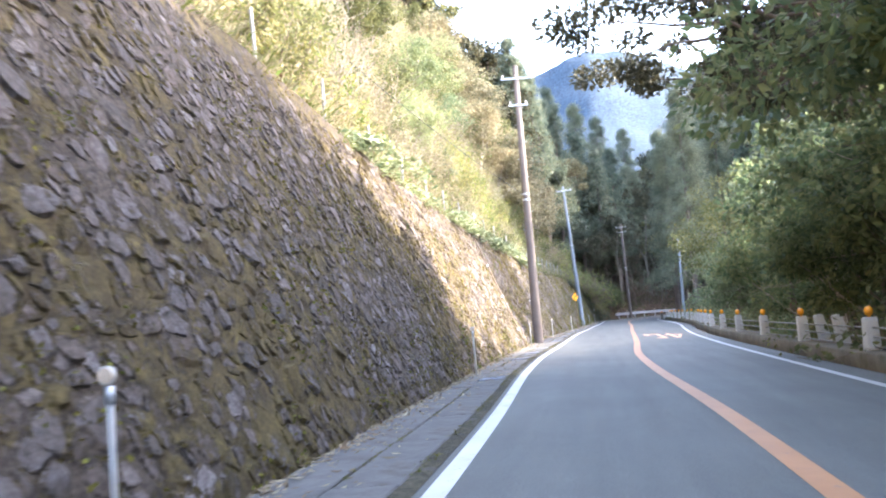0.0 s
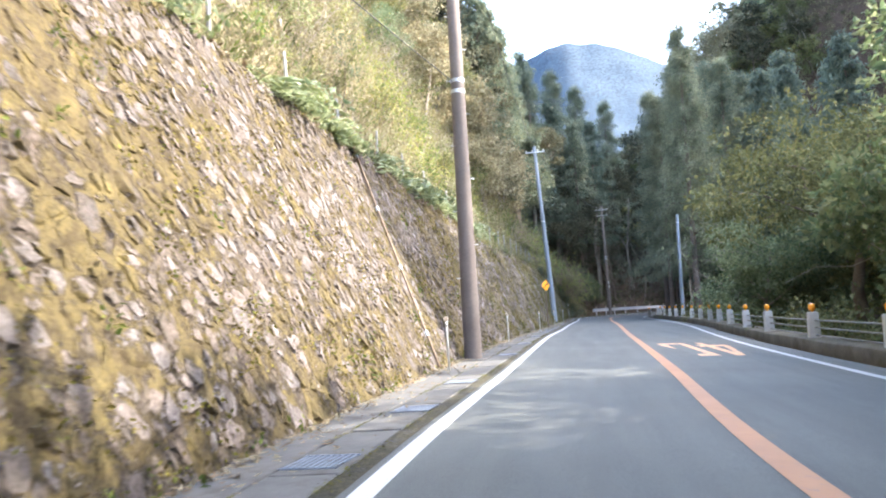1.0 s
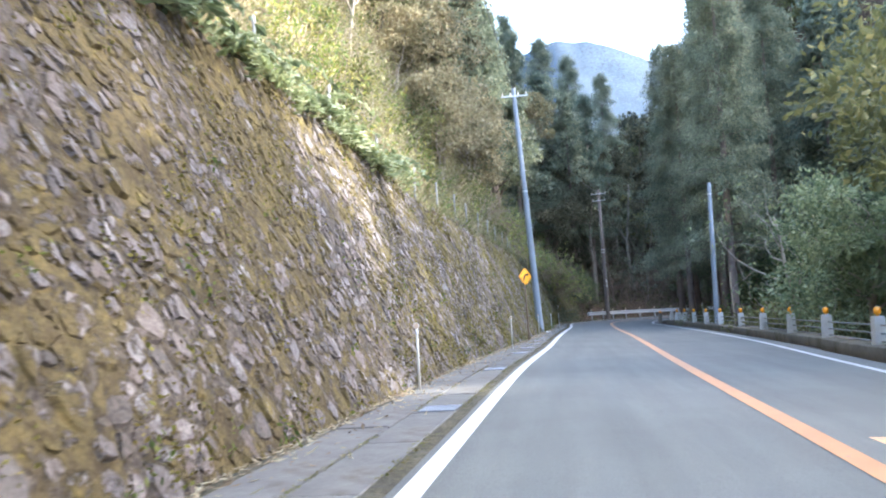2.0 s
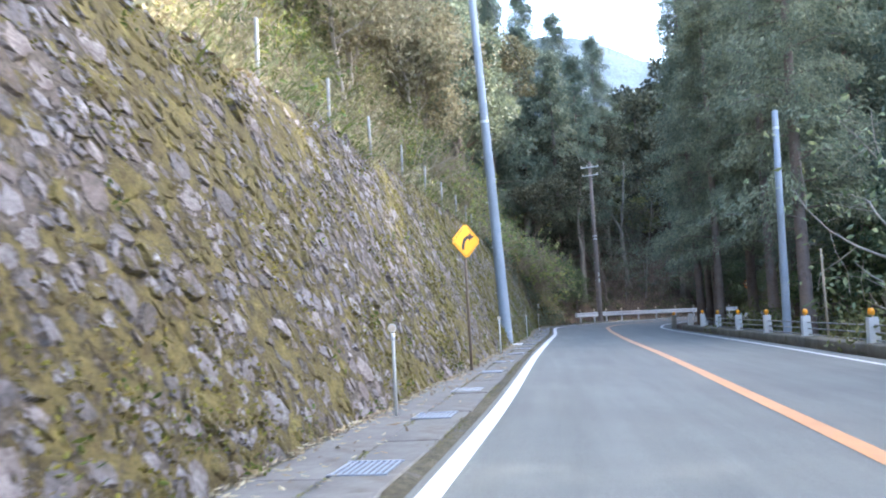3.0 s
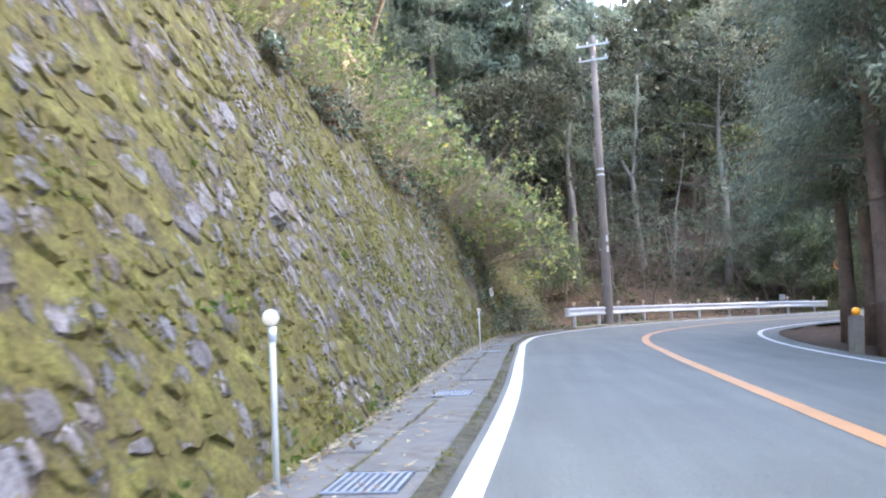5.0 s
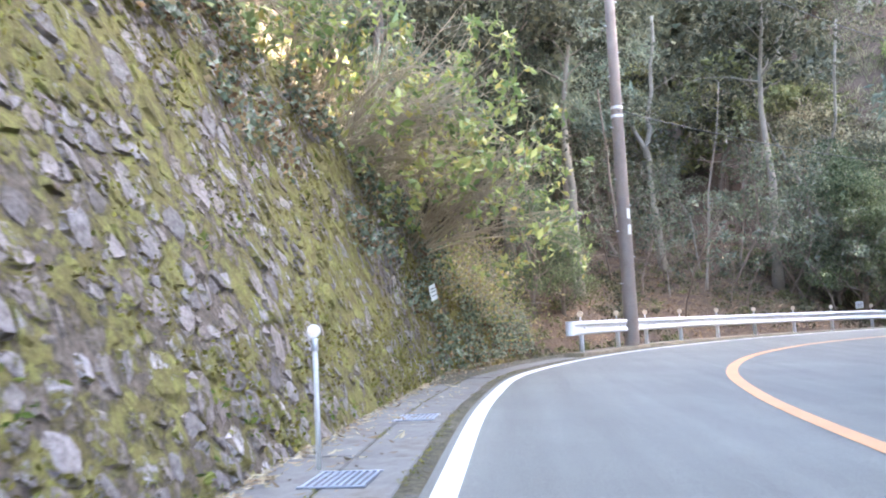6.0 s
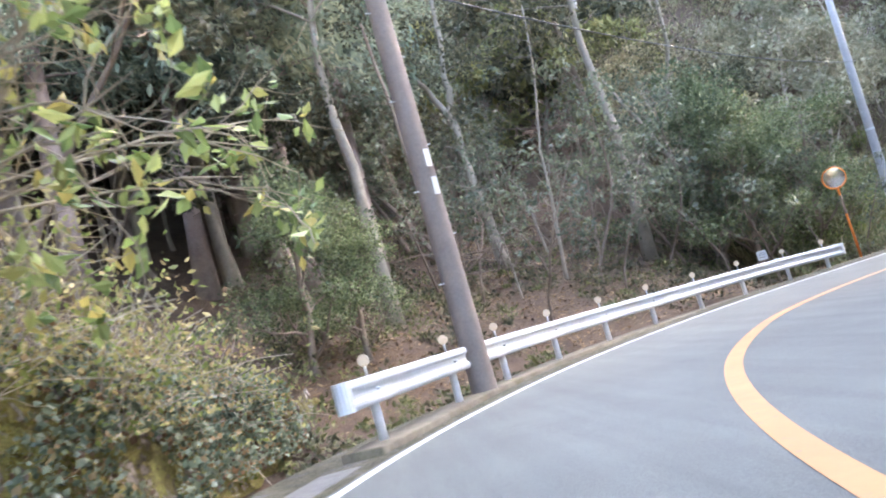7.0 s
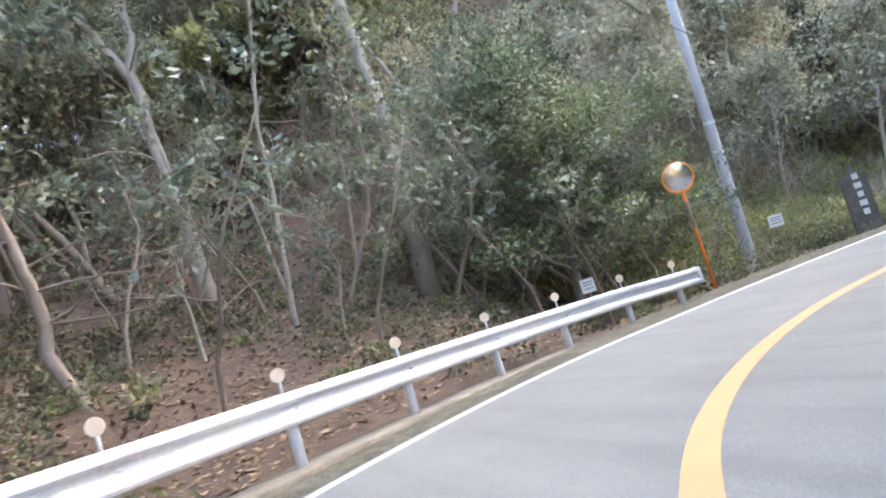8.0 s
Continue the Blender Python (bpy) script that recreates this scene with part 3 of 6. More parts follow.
def stone_cells(seed, rays=10, step=0.188):
    """Rubble of many sizes fitted together: a centre and an outline of rays for each stone, in wall coordinates."""
    rng = np.random.default_rng(seed)
    length = cum(WALL_FOOT)[-1]
    nu, nv = int(length / step), int(7.2 / step)
    gx, gy = np.meshgrid(np.arange(nu + 4), np.arange(nv + 4), indexing="ij")
    p = np.stack([(gx - 2 + 0.5 * (gy % 2)) * step * 1.06, (gy - 2) * step * 0.94], -1) + rng.uniform(-0.46, 0.46, (nu + 4, nv + 4, 2)) * step
    live = rng.uniform(0, 1, gx.shape) > 0.2
    weight = rng.normal(0, 0.26, gx.shape) * step * step + np.where(rng.uniform(0, 1, gx.shape) > 0.92, 1.3 * step * step, 0)
    c, w0 = p[2:-2, 2:-2], weight[2:-2, 2:-2]
    ang = np.arange(rays) * 2 * np.pi / rays
    turn = rng.uniform(0, 1, c.shape[:2])[..., None]
    ang = ang + turn
    dx, dy = np.cos(ang), np.sin(ang)
    reach = np.full(dx.shape, step * 1.7)
    for i in range(-2, 3):
        for j in range(-2, 3):
            if i == 0 and j == 0:
                continue
            sl = (slice(2 + i, nu + 2 + i), slice(2 + j, nv + 2 + j))
            q = p[sl] - c
            num = ((q ** 2).sum(-1) + w0 - weight[sl])[..., None]
            den = 2 * (dx * q[..., :1] + dy * q[..., 1:])
            t = np.where((den > 1e-5) & live[sl][..., None], num / np.maximum(den, 1e-5), 9)
            reach = np.minimum(reach, t)
    ok = live[2:-2, 2:-2] & (reach.min(-1) > 0.018)
    return c[ok], np.stack([dx, dy], -1)[ok], reach[ok]


def build_stones(wall):
    rays = 10
    mid, out, reach = stone_cells(5, rays)
    rng = np.random.default_rng(11)
    c = cum(WALL_FOOT)
    t = tangent(WALL_FOOT)

    def place(s, u, out):
        """s along the foot, u up the slope, out from the face."""
        x, y = np.interp(s, c, WALL_FOOT[:, 0]), np.interp(s, c, WALL_FOOT[:, 1])
        tx, ty = np.interp(s, c, t[:, 0]), np.interp(s, c, t[:, 1])
        b = np.interp(y, *WALL_B)
        k = 1 / np.sqrt(1 + b * b)
        z = u * k
        nx, ny = -ty, tx
        return np.stack([x + nx * b * z - nx * k * out, y + ny * b * z - ny * k * out, z + b * k * out], -1)
    my = np.interp(mid[:, 0], c, WALL_FOOT[:, 1])
    h = np.interp(my, *WALL_H) * np.sqrt(1 + np.interp(my, *WALL_B) ** 2)
    ok = (rng.uniform(0, 1, len(h)) > 0.03) & (mid[:, 1] < h + 0.1 + rng.uniform(-0.3, 0.15, len(h))) & (mid[:, 1] > -0.1) & (my > -14)
    mid, out, reach, my = mid[ok], out[ok], reach[ok], my[ok]
    n = len(mid)
    size = reach.mean(1)
    top = rng.uniform(-0.004, 0.014, n) + 0.016 * (rng.uniform(0, 1, n) > 0.86) + 0.08 * np.clip(size - 0.10, 0, 0.2)
    top += 0.02 * np.array([noise.noise(Vector((a * 0.45, b * 0.6, 8.0))) for a, b in mid])
    tilt = rng.normal(0, 0.10, (n, 2))
    joint = rng.uniform(0.002, 0.014, (n, 1))
    edge = np.maximum(reach - joint, 0.012)
    edge = edge * rng.uniform(0.9, 1.08, (n, rays))
    rim = edge * rng.uniform(0.6, 0.92, (n, rays))
    base = mid[:, None] + out * edge[..., None]
    rel = out * rim[..., None]
    ring = mid[:, None] + rel
    rout = top[:, None] * rng.uniform(0.72, 1.05, (n, rays)) + rel[..., 0] * tilt[:, :1] + rel[..., 1] * tilt[:, 1:]
    V = np.concatenate([place(base[..., 0], base[..., 1], np.full((n, rays), -0.02)), place(ring[..., 0], ring[..., 1], rout), place(mid[:, :1], mid[:, 1:], (top + rng.uniform(-0.008, 0.014, n))[:, None])], 1)
    F, side = [], []
    for k in range(rays):
        q = (k + 1) % rays
        F += [(k, rays + q, rays + k), (k, q, rays + q), (rays + k, rays + q, 2 * rays)]
        side += [1, 0, 0]
    F = np.array(F)
    near = (my > 61) & (my < 68) & (mid[:, 1] < 1.0)
    pick = np.flatnonzero(near)[:300]
    rest = np.ones(n, bool)
    rest[pick] = False
    R = V[rest].reshape(-1, 3)
    k = int(rest.sum())
    faces = (F[None] + (np.arange(k) * (2 * rays + 1))[:, None, None]).reshape(-1, 3)
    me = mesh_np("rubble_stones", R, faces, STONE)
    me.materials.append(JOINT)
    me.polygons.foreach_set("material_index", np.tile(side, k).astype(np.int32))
    ob = part("rubble_stones", me, None, wall)
    tagged(ob, kind="stuff")
    for i in pick:
        me = mesh_np("stone", V[i] - V[i, -1], F, STONE)
        me.materials.append(JOINT)
        me.polygons.foreach_set("material_index", np.array(side, np.int32))
        s = part("stone", me, None, wall)
        s.location = V[i, -1]


build_ground()
build_road()
WALL = build_wall_backing()


# ---- poles, signs and rails ----
def lathe(profile, sides=16):
    """A turned solid: (radius, z) from the bottom to the top."""
    return tube([(0, 0, z) for r, z in profile], [r for r, z in profile], sides)


def lean_pose(x, y, z, top):
    """Stands at x, y, z and leans so that its axis passes through top."""
    d = Vector(top) - Vector((x, y, z))
    return Matrix.Translation((x, y, z)) @ Vector((0, 0, 1)).rotation_difference(d).to_matrix().to_4x4()


def insulator(parent, x, y, z):
    v, f = lathe([(0.03, 0), (0.06, 0.02), (0.06, 0.06), (0.035, 0.07), (0.055, 0.10), (0.055, 0.14), (0.02, 0.18)], 8)
    v = [p + Vector((x, y, z)) for p in v]
    part("insulator", poly_mesh("insulator", v, f, REFLECT_WHITE), None, parent, "white porcelain insulator")


def utility_pole(at, top, r0, r1, material, label, arms=(), bands=(), steps=True):
    ob = thing("utility_pole", lean_pose(*at, top), label, "utility pole", "poles along the road")
    h = (Vector(top) - Vector(at)).length
    v, f = lathe([(r0, -0.4), (r0, 0.0), (r0 * 0.98, 1.0), ((r0 + r1) / 2, h / 2), (r1, h - 0.02), (r1 * 0.8, h)], 20)
    part("shaft", poly_mesh("shaft", v, f, material), None, ob)
    for z in bands:
        r = r0 + (r1 - r0) * z / h
        v, f = tube([(0, 0, z - 0.05), (0, 0, z + 0.05)], [r + 0.012, r + 0.012], 20, False)
        v2, f2 = tube([(0, 0, z - 0.05), (0, 0, z + 0.05)], [r - 0.01, r - 0.01], 20, False)
        part("band", poly_mesh("band", *merge([(v, f), (v2, f2)]), GALV), None, ob, "galvanised clamp band")
    if steps:
        for k in range(int((h - 2.5) / 0.9)):
            z = 2.2 + 0.9 * k
            r = r0 + (r1 - r0) * z / h
            a = 0.5 if k % 2 else 0.5 + math.pi
            d = Vector((math.cos(a), math.sin(a), 0))
            v, f = tube([d * (r - 0.03) + Vector((0, 0, z)), d * (r + 0.12) + Vector((0, 0, z))], [0.012, 0.012], 6)
            part("step_bolt", poly_mesh("step_bolt", v, f, GALV), None, ob)
    for z, half, turn, count in arms:
        arm = part("crossarm", box(0, -0.12, z, half * 2, 0.09, 0.09, 0.01), GALV, ob, "galvanised steel crossarm")
        arm.rotation_euler = (0, 0, radians(turn))
        for k in range(count):
            insulator(arm, -half + 0.1 + (2 * half - 0.2) * k / max(count - 1, 1), -0.12, z + 0.045)
    return ob


def build_poles():
    utility_pole((-3.2, 40.4, 0.0), (-3.0, 40.3, 14.3), 0.235, 0.14, POLE_BROWN, "tall brown weathered concrete utility pole beside the stone wall", ((13.6, 0.8, 10, 3), (12.2, 0.5, 10, 2)), (7.3, 7.6, 12.2))
    utility_pole((-2.045, 89.0, -0.05), (-2.635, 87.6, 15.4), 0.225, 0.13, POLE_GREY, "tall grey-blue concrete utility pole leaning against the hillside", ((15.0, 0.85, 15, 4),), (9.0,))
    utility_pole((4.75, 135.35, 0.05), (4.75, 134.9, 15.6), 0.25, 0.15, POLE_BROWN, "tall brown concrete utility pole standing in the guard rail gap", ((15.0, 0.9, -20, 4), (14.2, 0.8, -20, 3)), (8.0, 8.3))
    utility_pole((8.7, 89.4, -0.25), (8.95, 89.3, 8.65), 0.16, 0.115, POLE_GREY, "slim grey concrete pole behind the parapet", (), (8.2,), False)
    utility_pole((26.7, 152.8, 0.1), (26.3, 151.6, 14.5), 0.21, 0.13, POLE_PALE, "tall grey concrete pole beyond the guard rail", ((13.8, 0.8, 40, 3),), (5.0,))
    grey = bpy.data.objects["utility_pole.001"]
    for z, name, mt, label, a0, a1 in ((0.63, "white_mark", POST_WHITE, "small white tape mark", -1.1, -0.35), (0.26, "dark_mark", BLACK, "small dark scuff mark", -1.1, -0.4)):
        pts = [(0.228 * math.cos(a), 0.228 * math.sin(a), z + 0.05 * (a - a0)) for a in np.linspace(a0, a1, 7)]
        v, f = tube(pts, [0.012] * 7, 5)
        part(name, poly_mesh(name, v, f, mt), None, grey, label)
    pad = part("pole_base_slab", box(-1.75, 88.75, 0.03, 0.55, 1.3, 0.10, 0.012), POST_WHITE)
    tagged(pad, "pale concrete slab at the foot of the grey pole", "slab", "", "structure")
    for p, h in (((4.87, 135.0, 4.62), 0.34), ((4.875, 135.01, 4.07), 0.34)):
        plate = part("pole_plate", box(0, 0, 0, 0.13, 0.02, h, 0.004), POST_WHITE)
        plate.matrix_world = pose(*p, 2, 0, 30)
        plate.parent = bpy.data.objects["utility_pole.002"]
        plate.matrix_parent_inverse = bpy.data.objects["utility_pole.002"].matrix_world.inverted()
        tagged(plate, "small white number plate")


def cable(a, b, sag, r=0.02, name="overhead_cable", label="thin black overhead cable hung between poles"):
    a, b = Vector(a), Vector(b)
    pts = [a.lerp(b, k / 24) - Vector((0, 0, 4 * sag * (k / 24) * (1 - k / 24))) for k in range(25)]
    v, f = tube(pts, [r] * 25, 5)
    tagged(part(name, poly_mesh(name, v, f, BLACK)), label, "cable", "overhead cables")


def delineator(x, y, z, turn=0.0):
    ob = thing("delineator_post", pose(x, y, z, 0, 0, turn), "thin white roadside delineator post with a round reflector", "delineator", "delineators along the wall")
    v, f = lathe([(0.021, -0.1), (0.021, 1.02), (0.015, 1.04)], 10)
    part("post", poly_mesh("post", v, f, POST_WHITE), None, ob)
    v, f = lathe([(0.028, 0.96), (0.028, 1.06)], 10)
    part("collar", poly_mesh("collar", v, f, GALV), None, ob)
    d = disc(0.055, 0.03, 20, 0.006)
    bmesh.ops.translate(d, vec=(0, -0.02, 1.12), verts=d.verts)
    r = part("reflector", d, REFLECT_WHITE, ob, "round pale reflector")
    d = disc(0.045, 0.012, 20)
    bmesh.ops.translate(d, vec=(0, -0.037, 1.12), verts=d.verts)
    part("lens", d, REFLECT_TAN, r)
    return ob


def build_delineators():
    first = delineator(-2.75, 4.1, 0.03)
    for x, y in ((-3.1, 19.3), (-3.2, 36.2), (-3.15, 51.9), (-2.48, 67.2), (-1.95, 82.2), (-1.45, 97.4), (-0.97, 113.9)):
        copy_thing(first, pose(x, y, 0.03))


def build_curve_sign():
    ob = thing("curve_warning_sign", pose(-2.22, 75.0, 0.0, 0, 0, 43), "yellow diamond curve warning sign on a thin brown post", "road sign")
    v, f = lathe([(0.036, -0.1), (0.034, 3.25), (0.02, 3.27)], 12)
    part("post", poly_mesh("post", v, f, RUST_POST), None, ob, "thin brown weathered steel post")
    bm = bmesh.new()
    bmesh.ops.create_cube(bm, size=1)
    bmesh.ops.scale(bm, vec=(0.58, 0.02, 0.58), verts=bm.verts)
    bmesh.ops.bevel(bm, geom=[e for e in bm.edges if abs((e.verts[0].co - e.verts[1].co).y) > 0.01], offset=0.05, segments=4, affect="EDGES")
    bmesh.ops.rotate(bm, matrix=Matrix.Rotation(radians(45), 3, "Y"), verts=bm.verts)
    bmesh.ops.translate(bm, vec=(0, -0.05, 2.95), verts=bm.verts)
    plate = part("plate", bm, SIGN_YELLOW, ob)
    # black rim line
    rim = []
    for s in range(4):
        a0, a1 = radians(90 * s), radians(90 * (s + 1))
        p0 = Vector((math.cos(a0), 0, math.sin(a0))) * 0.36
        p1 = Vector((math.cos(a1), 0, math.sin(a1))) * 0.36
        rim.append(tube([p0.lerp(p1, 0.05) + Vector((0, -0.062, 2.95)), p0.lerp(p1, 0.95) + Vector((0, -0.062, 2.95))], [0.006, 0.006], 4))
    part("rim_line", poly_mesh("rim_line", *merge(rim), BLACK), None, plate)
    # bent arrow
    path = [(-0.10, -0.20), (-0.09, -0.08), (-0.04, 0.03), (0.05, 0.09), (0.10, 0.095)]
    width = 0.04
    v, f = [], []
    pts = spline(path, 5)
    t = tangent(pts)
    for p, q in zip(pts, t):
        for s in (-1, 1):
            v.append((p[0] - q[1] * width * s, -0.066, 2.95 + p[1] + q[0] * width * s))
    for k in range(len(pts) - 1):
        f.append((2 * k, 2 * k + 1, 2 * k + 3, 2 * k + 2))
    o = len(v)
    v += [(0.08, -0.066, 2.95 + 0.19), (0.08, -0.066, 2.95 + 0.0), (0.23, -0.066, 2.95 + 0.105)]
    f.append((o, o + 1, o + 2))
    part("arrow", poly_mesh("arrow", v, f, BLACK, False), None, plate, "black arrow bending to the right")


RAIL_LINE = [(2.36, 131.08), (2.73, 131.75), (4.16, 134.5), (5.44, 136.6), (7.1, 138.8), (8.96, 140.7), (10.96, 142.5), (13.19, 144.3), (15.29, 145.5), (17.44, 146.4), (19.3, 147.0), (20.1, 147.25)]
RAIL_TOP = ([2, 5, 9, 13, 17, 20], [1.05, 1.02, 0.96, 0.89, 0.83, 0.74])
RAIL_BASE = ([2, 5, 9, 13, 17, 20], [0.14, 0.14, 0.10, 0.05, 0.02, 0.0])


def w_beam(line):
    """A corrugated guard rail beam with thickness, along a line of (x, y)."""
    prof = [(0.0, 0.0), (0.045, -0.015), (0.06, -0.05), (0.06, -0.10), (0.015, -0.145), (0.01, -0.20), (0.015, -0.255), (0.06, -0.30), (0.06, -0.35), (0.045, -0.385), (0.0, -0.40)]
    prof = prof + [(a - 0.008, b) for a, b in prof[::-1]]
    t = tangent(line)
    v, f = [], []
    m = len(prof)
    for p, q in zip(line, t):
        z = np.interp(p[0], *RAIL_TOP)
        for a, b in prof:
            v.append((p[0] + q[1] * (a + 0.07), p[1] - q[0] * (a + 0.07), z + b))
    for i in range(len(line) - 1):
        for k in range(m):
            f.append((i * m + k, i * m + (k + 1) % m, (i + 1) * m + (k + 1) % m, (i + 1) * m + k))
    f.append(tuple(range(m)))
    f.append(tuple(range((len(line) - 1) * m, len(line) * m))[::-1])
    return poly_mesh("beam", v, f, RAIL_WHITE, False)


def build_guard_rail():
    fine = spline(RAIL_LINE, 8)
    gap0, gap1 = 135.1, 135.6
    a = fine[fine[:, 1] < gap0]
    b = fine[fine[:, 1] > gap1]
    posts = RAIL_LINE[1:-1]
    for k, seg in enumerate((a, b)):
        ob = thing("guard_rail", pose(seg[0][0], seg[0][1], 0), "white corrugated steel guard rail at the outside of the bend" if k else "short white guard rail section with rounded end before the pole", "guard rail")
        inv = ob.matrix_world.inverted()

        def add(name, me, label="", parent=None):
            p = part(name, me, None, parent or ob, label)
            if parent is None:
                p.matrix_parent_inverse = inv
            return p
        add("beam", w_beam(seg))
        # bull nose at the free end
        end = seg[0] if k == 0 else seg[-1]
        t = tangent(seg)[0 if k == 0 else -1] * (-1 if k == 0 else 1)
        z = np.interp(end[0], *RAIL_TOP)
        v, f = tube([(end[0] + 0.0, end[1], z - 0.405), (end[0], end[1], z + 0.005)], [0.13, 0.13], 14)
        add("rail_end", poly_mesh("rail_end", v, f, RAIL_WHITE, False))
        for x, y in posts:
            if (y < gap0) != (k == 0):
                continue
            zt, zb = np.interp(x, *RAIL_TOP), np.interp(x, *RAIL_BASE)
            v, f = tube([(x, y, zb - 0.4), (x, y, zt - 0.06), (x, y, zt - 0.03)], [0.07, 0.07, 0.05], 12)
            post = add("post", poly_mesh("post", v, f, RAIL_WHITE), "round galvanised post")
            v, f = tube([(x, y, zt - 0.05), (x, y, zt + 0.15)], [0.018, 0.018], 8)
            stem = add("reflector_stem", poly_mesh("reflector_stem", v, f, GALV))
            d = disc(0.085, 0.03, 20, 0.006)
            bmesh.ops.rotate(d, matrix=Matrix.Rotation(radians(-12), 3, "Z"), verts=d.verts)
            bmesh.ops.translate(d, vec=(x, y - 0.02, zt + 0.22), verts=d.verts)
            me = bpy.data.meshes.new("reflector")
            d.to_mesh(me)
            d.free()
            me.materials.append(REFLECT_TAN)
            add("reflector", me, "round faded reflector")
            # bolts on the beam
            v, f = tube([(x + 0.09, y - 0.07, zt - 0.2), (x + 0.13, y - 0.1, zt - 0.2)], [0.018, 0.014], 8)
            add("bolt", poly_mesh("bolt", v, f, GALV))
    # concrete kerb under the rail
    n0, n1 = shift(fine, -0.25), shift(fine, 0.33)
    n2 = shift(fine, 0.36)
    zb = np.interp(fine[:, 0], *RAIL_BASE)
    for q in (n0, n1, n2):
        q[0] -= (fine[1] - fine[0]) * 0.2
    me = loft("kerb", [(n0, -0.3), (n0, zb), (n1, zb - 0.01), (n2, zb - 0.03), (n2, -0.3), (n0, -0.3)], KERB)
    bm = bmesh.new()
    bm.from_mesh(me)
    bmesh.ops.remove_doubles(bm, verts=bm.verts, dist=0.0005)
    bmesh.ops.holes_fill(bm, edges=[e for e in bm.edges if e.is_boundary], sides=12)
    bm.to_mesh(me)
    bm.free()
    tagged(part("kerb", me), "low weathered concrete kerb under the guard rail", "kerb", "", "structure")


PARAPET_POSTS = [-11.0, -5.2, 0.7, 6.6, 12.5, 18.4, 24.3, 30.2, 36.2, 42.15, 48.4, 53.7, 59.1, 64.2, 69.3, 74.4, 79.45, 85.4, 90.5, 95.6, 100.2, 104.6]


def parapet_x(y, off):
    line = shift(LINE_R, off)
    keep = line[:, 1] < 112
    return float(np.interp(y, line[keep][:, 1], line[keep][:, 0]))


def build_parapet():
    ys = np.arange(-60, 111.6, 1.0)
    face = np.array([(parapet_x(y, 0.9), y) for y in ys])
    jit = np.array([0.012 * math.sin(y * 1.7) for y in ys])
    face[:, 0] += jit
    b = face + [0.62, 0]
    f2 = face + [0.03, 0]
    top = -0.03 + 0.012 * np.sin(ys * 0.9)
    me = loft("parapet", [(face, -0.5), (face, top - 0.03), (f2, top), (b - [0.03, 0], top), (b, top - 0.03), (b, -1.6), (face, -0.5)], KERB)
    bm = bmesh.new()
    bm.from_mesh(me)
    bmesh.ops.remove_doubles(bm, verts=bm.verts, dist=0.0005)
    bmesh.ops.holes_fill(bm, edges=[e for e in bm.edges if e.is_boundary], sides=12)
    bm.to_mesh(me)
    bm.free()
    par = tagged(part("parapet", me), "low stained concrete parapet along the stream side", "parapet", "", "structure")
    rng = random.Random(4)
    # posts with amber reflectors, pipes between them
    first = None
    for k, y in enumerate(PARAPET_POSTS):
        x = parapet_x(y, 1.22)
        m = pose(x, y, -0.06, rng.uniform(-1.5, 1.5), rng.uniform(-1.5, 1.5), rng.uniform(-4, 4))
        if first is None:
            ob = thing("guard_post", m, "square white concrete guard post with an amber reflector on top", "guard post", "guard posts on the parapet")
            bm = bmesh.new()
            bmesh.ops.create_cube(bm, size=1)
            for v in bm.verts:
                s = 0.145 if v.co.z < 0 else 0.125
                v.co = Vector((math.copysign(s, v.co.x), math.copysign(s, v.co.y), 0.0 if v.co.z < 0 else 0.72))
            bmesh.ops.bevel(bm, geom=bm.edges[:], offset=0.02, segments=2, affect="EDGES")
            part("post", bm, POST_WHITE, ob, "white painted concrete post")
            v, f = lathe([(0.03, 0.70), (0.03, 0.76), (0.07, 0.77), (0.09, 0.83), (0.085, 0.90), (0.05, 0.945), (0.01, 0.955)], 14)
            part("reflector", poly_mesh("reflector", v, f, REFLECT_AMBER), None, ob, "amber reflector cap")
            first = ob
        else:
            copy_thing(first, m)
    # bent and knocked posts without reflectors
    rest = None
    for x, y, dx, dy in ((6.05, 22.4, 4, -9), (6.05, 24.1, 2, -11), (9.35, 108.6, 0, -15), (8.75, 110.3, 2, 3)):
        m = pose(x, y, -0.06, dx, dy, 5)
        if rest is None:
            rest = thing("bare_guard_post", m, "square white concrete guard post without a reflector, leaning and chipped", "guard post", "guard posts on the parapet")
            bm = bmesh.new()
            bmesh.ops.create_cube(bm, size=1)
            for v in bm.verts:
                s = 0.15 if v.co.z < 0 else 0.11
                v.co = Vector((math.copysign(s, v.co.x), math.copysign(s, v.co.y), -0.05 if v.co.z < 0 else 0.74))
            bmesh.ops.bevel(bm, geom=bm.edges[:], offset=0.025, segments=2, affect="EDGES")
            part("post", bm, POST_WHITE, rest)
        else:
            copy_thing(rest, m)
    end = thing("end_post", pose(7.95, 112.0, -0.28, 0, 4, 10), "grey stained concrete end post with an amber cap", "guard post")
    bm = box(0, 0, 0.42, 0.27, 0.27, 0.95, 0.03)
    part("post", bm, CONCRETE, end)
    v, f = lathe([(0.03, 0.88), (0.08, 0.90), (0.10, 0.97), (0.09, 1.04), (0.04, 1.08)], 14)
    part("reflector", poly_mesh("reflector", v, f, REFLECT_AMBER), None, end, "amber reflector cap")
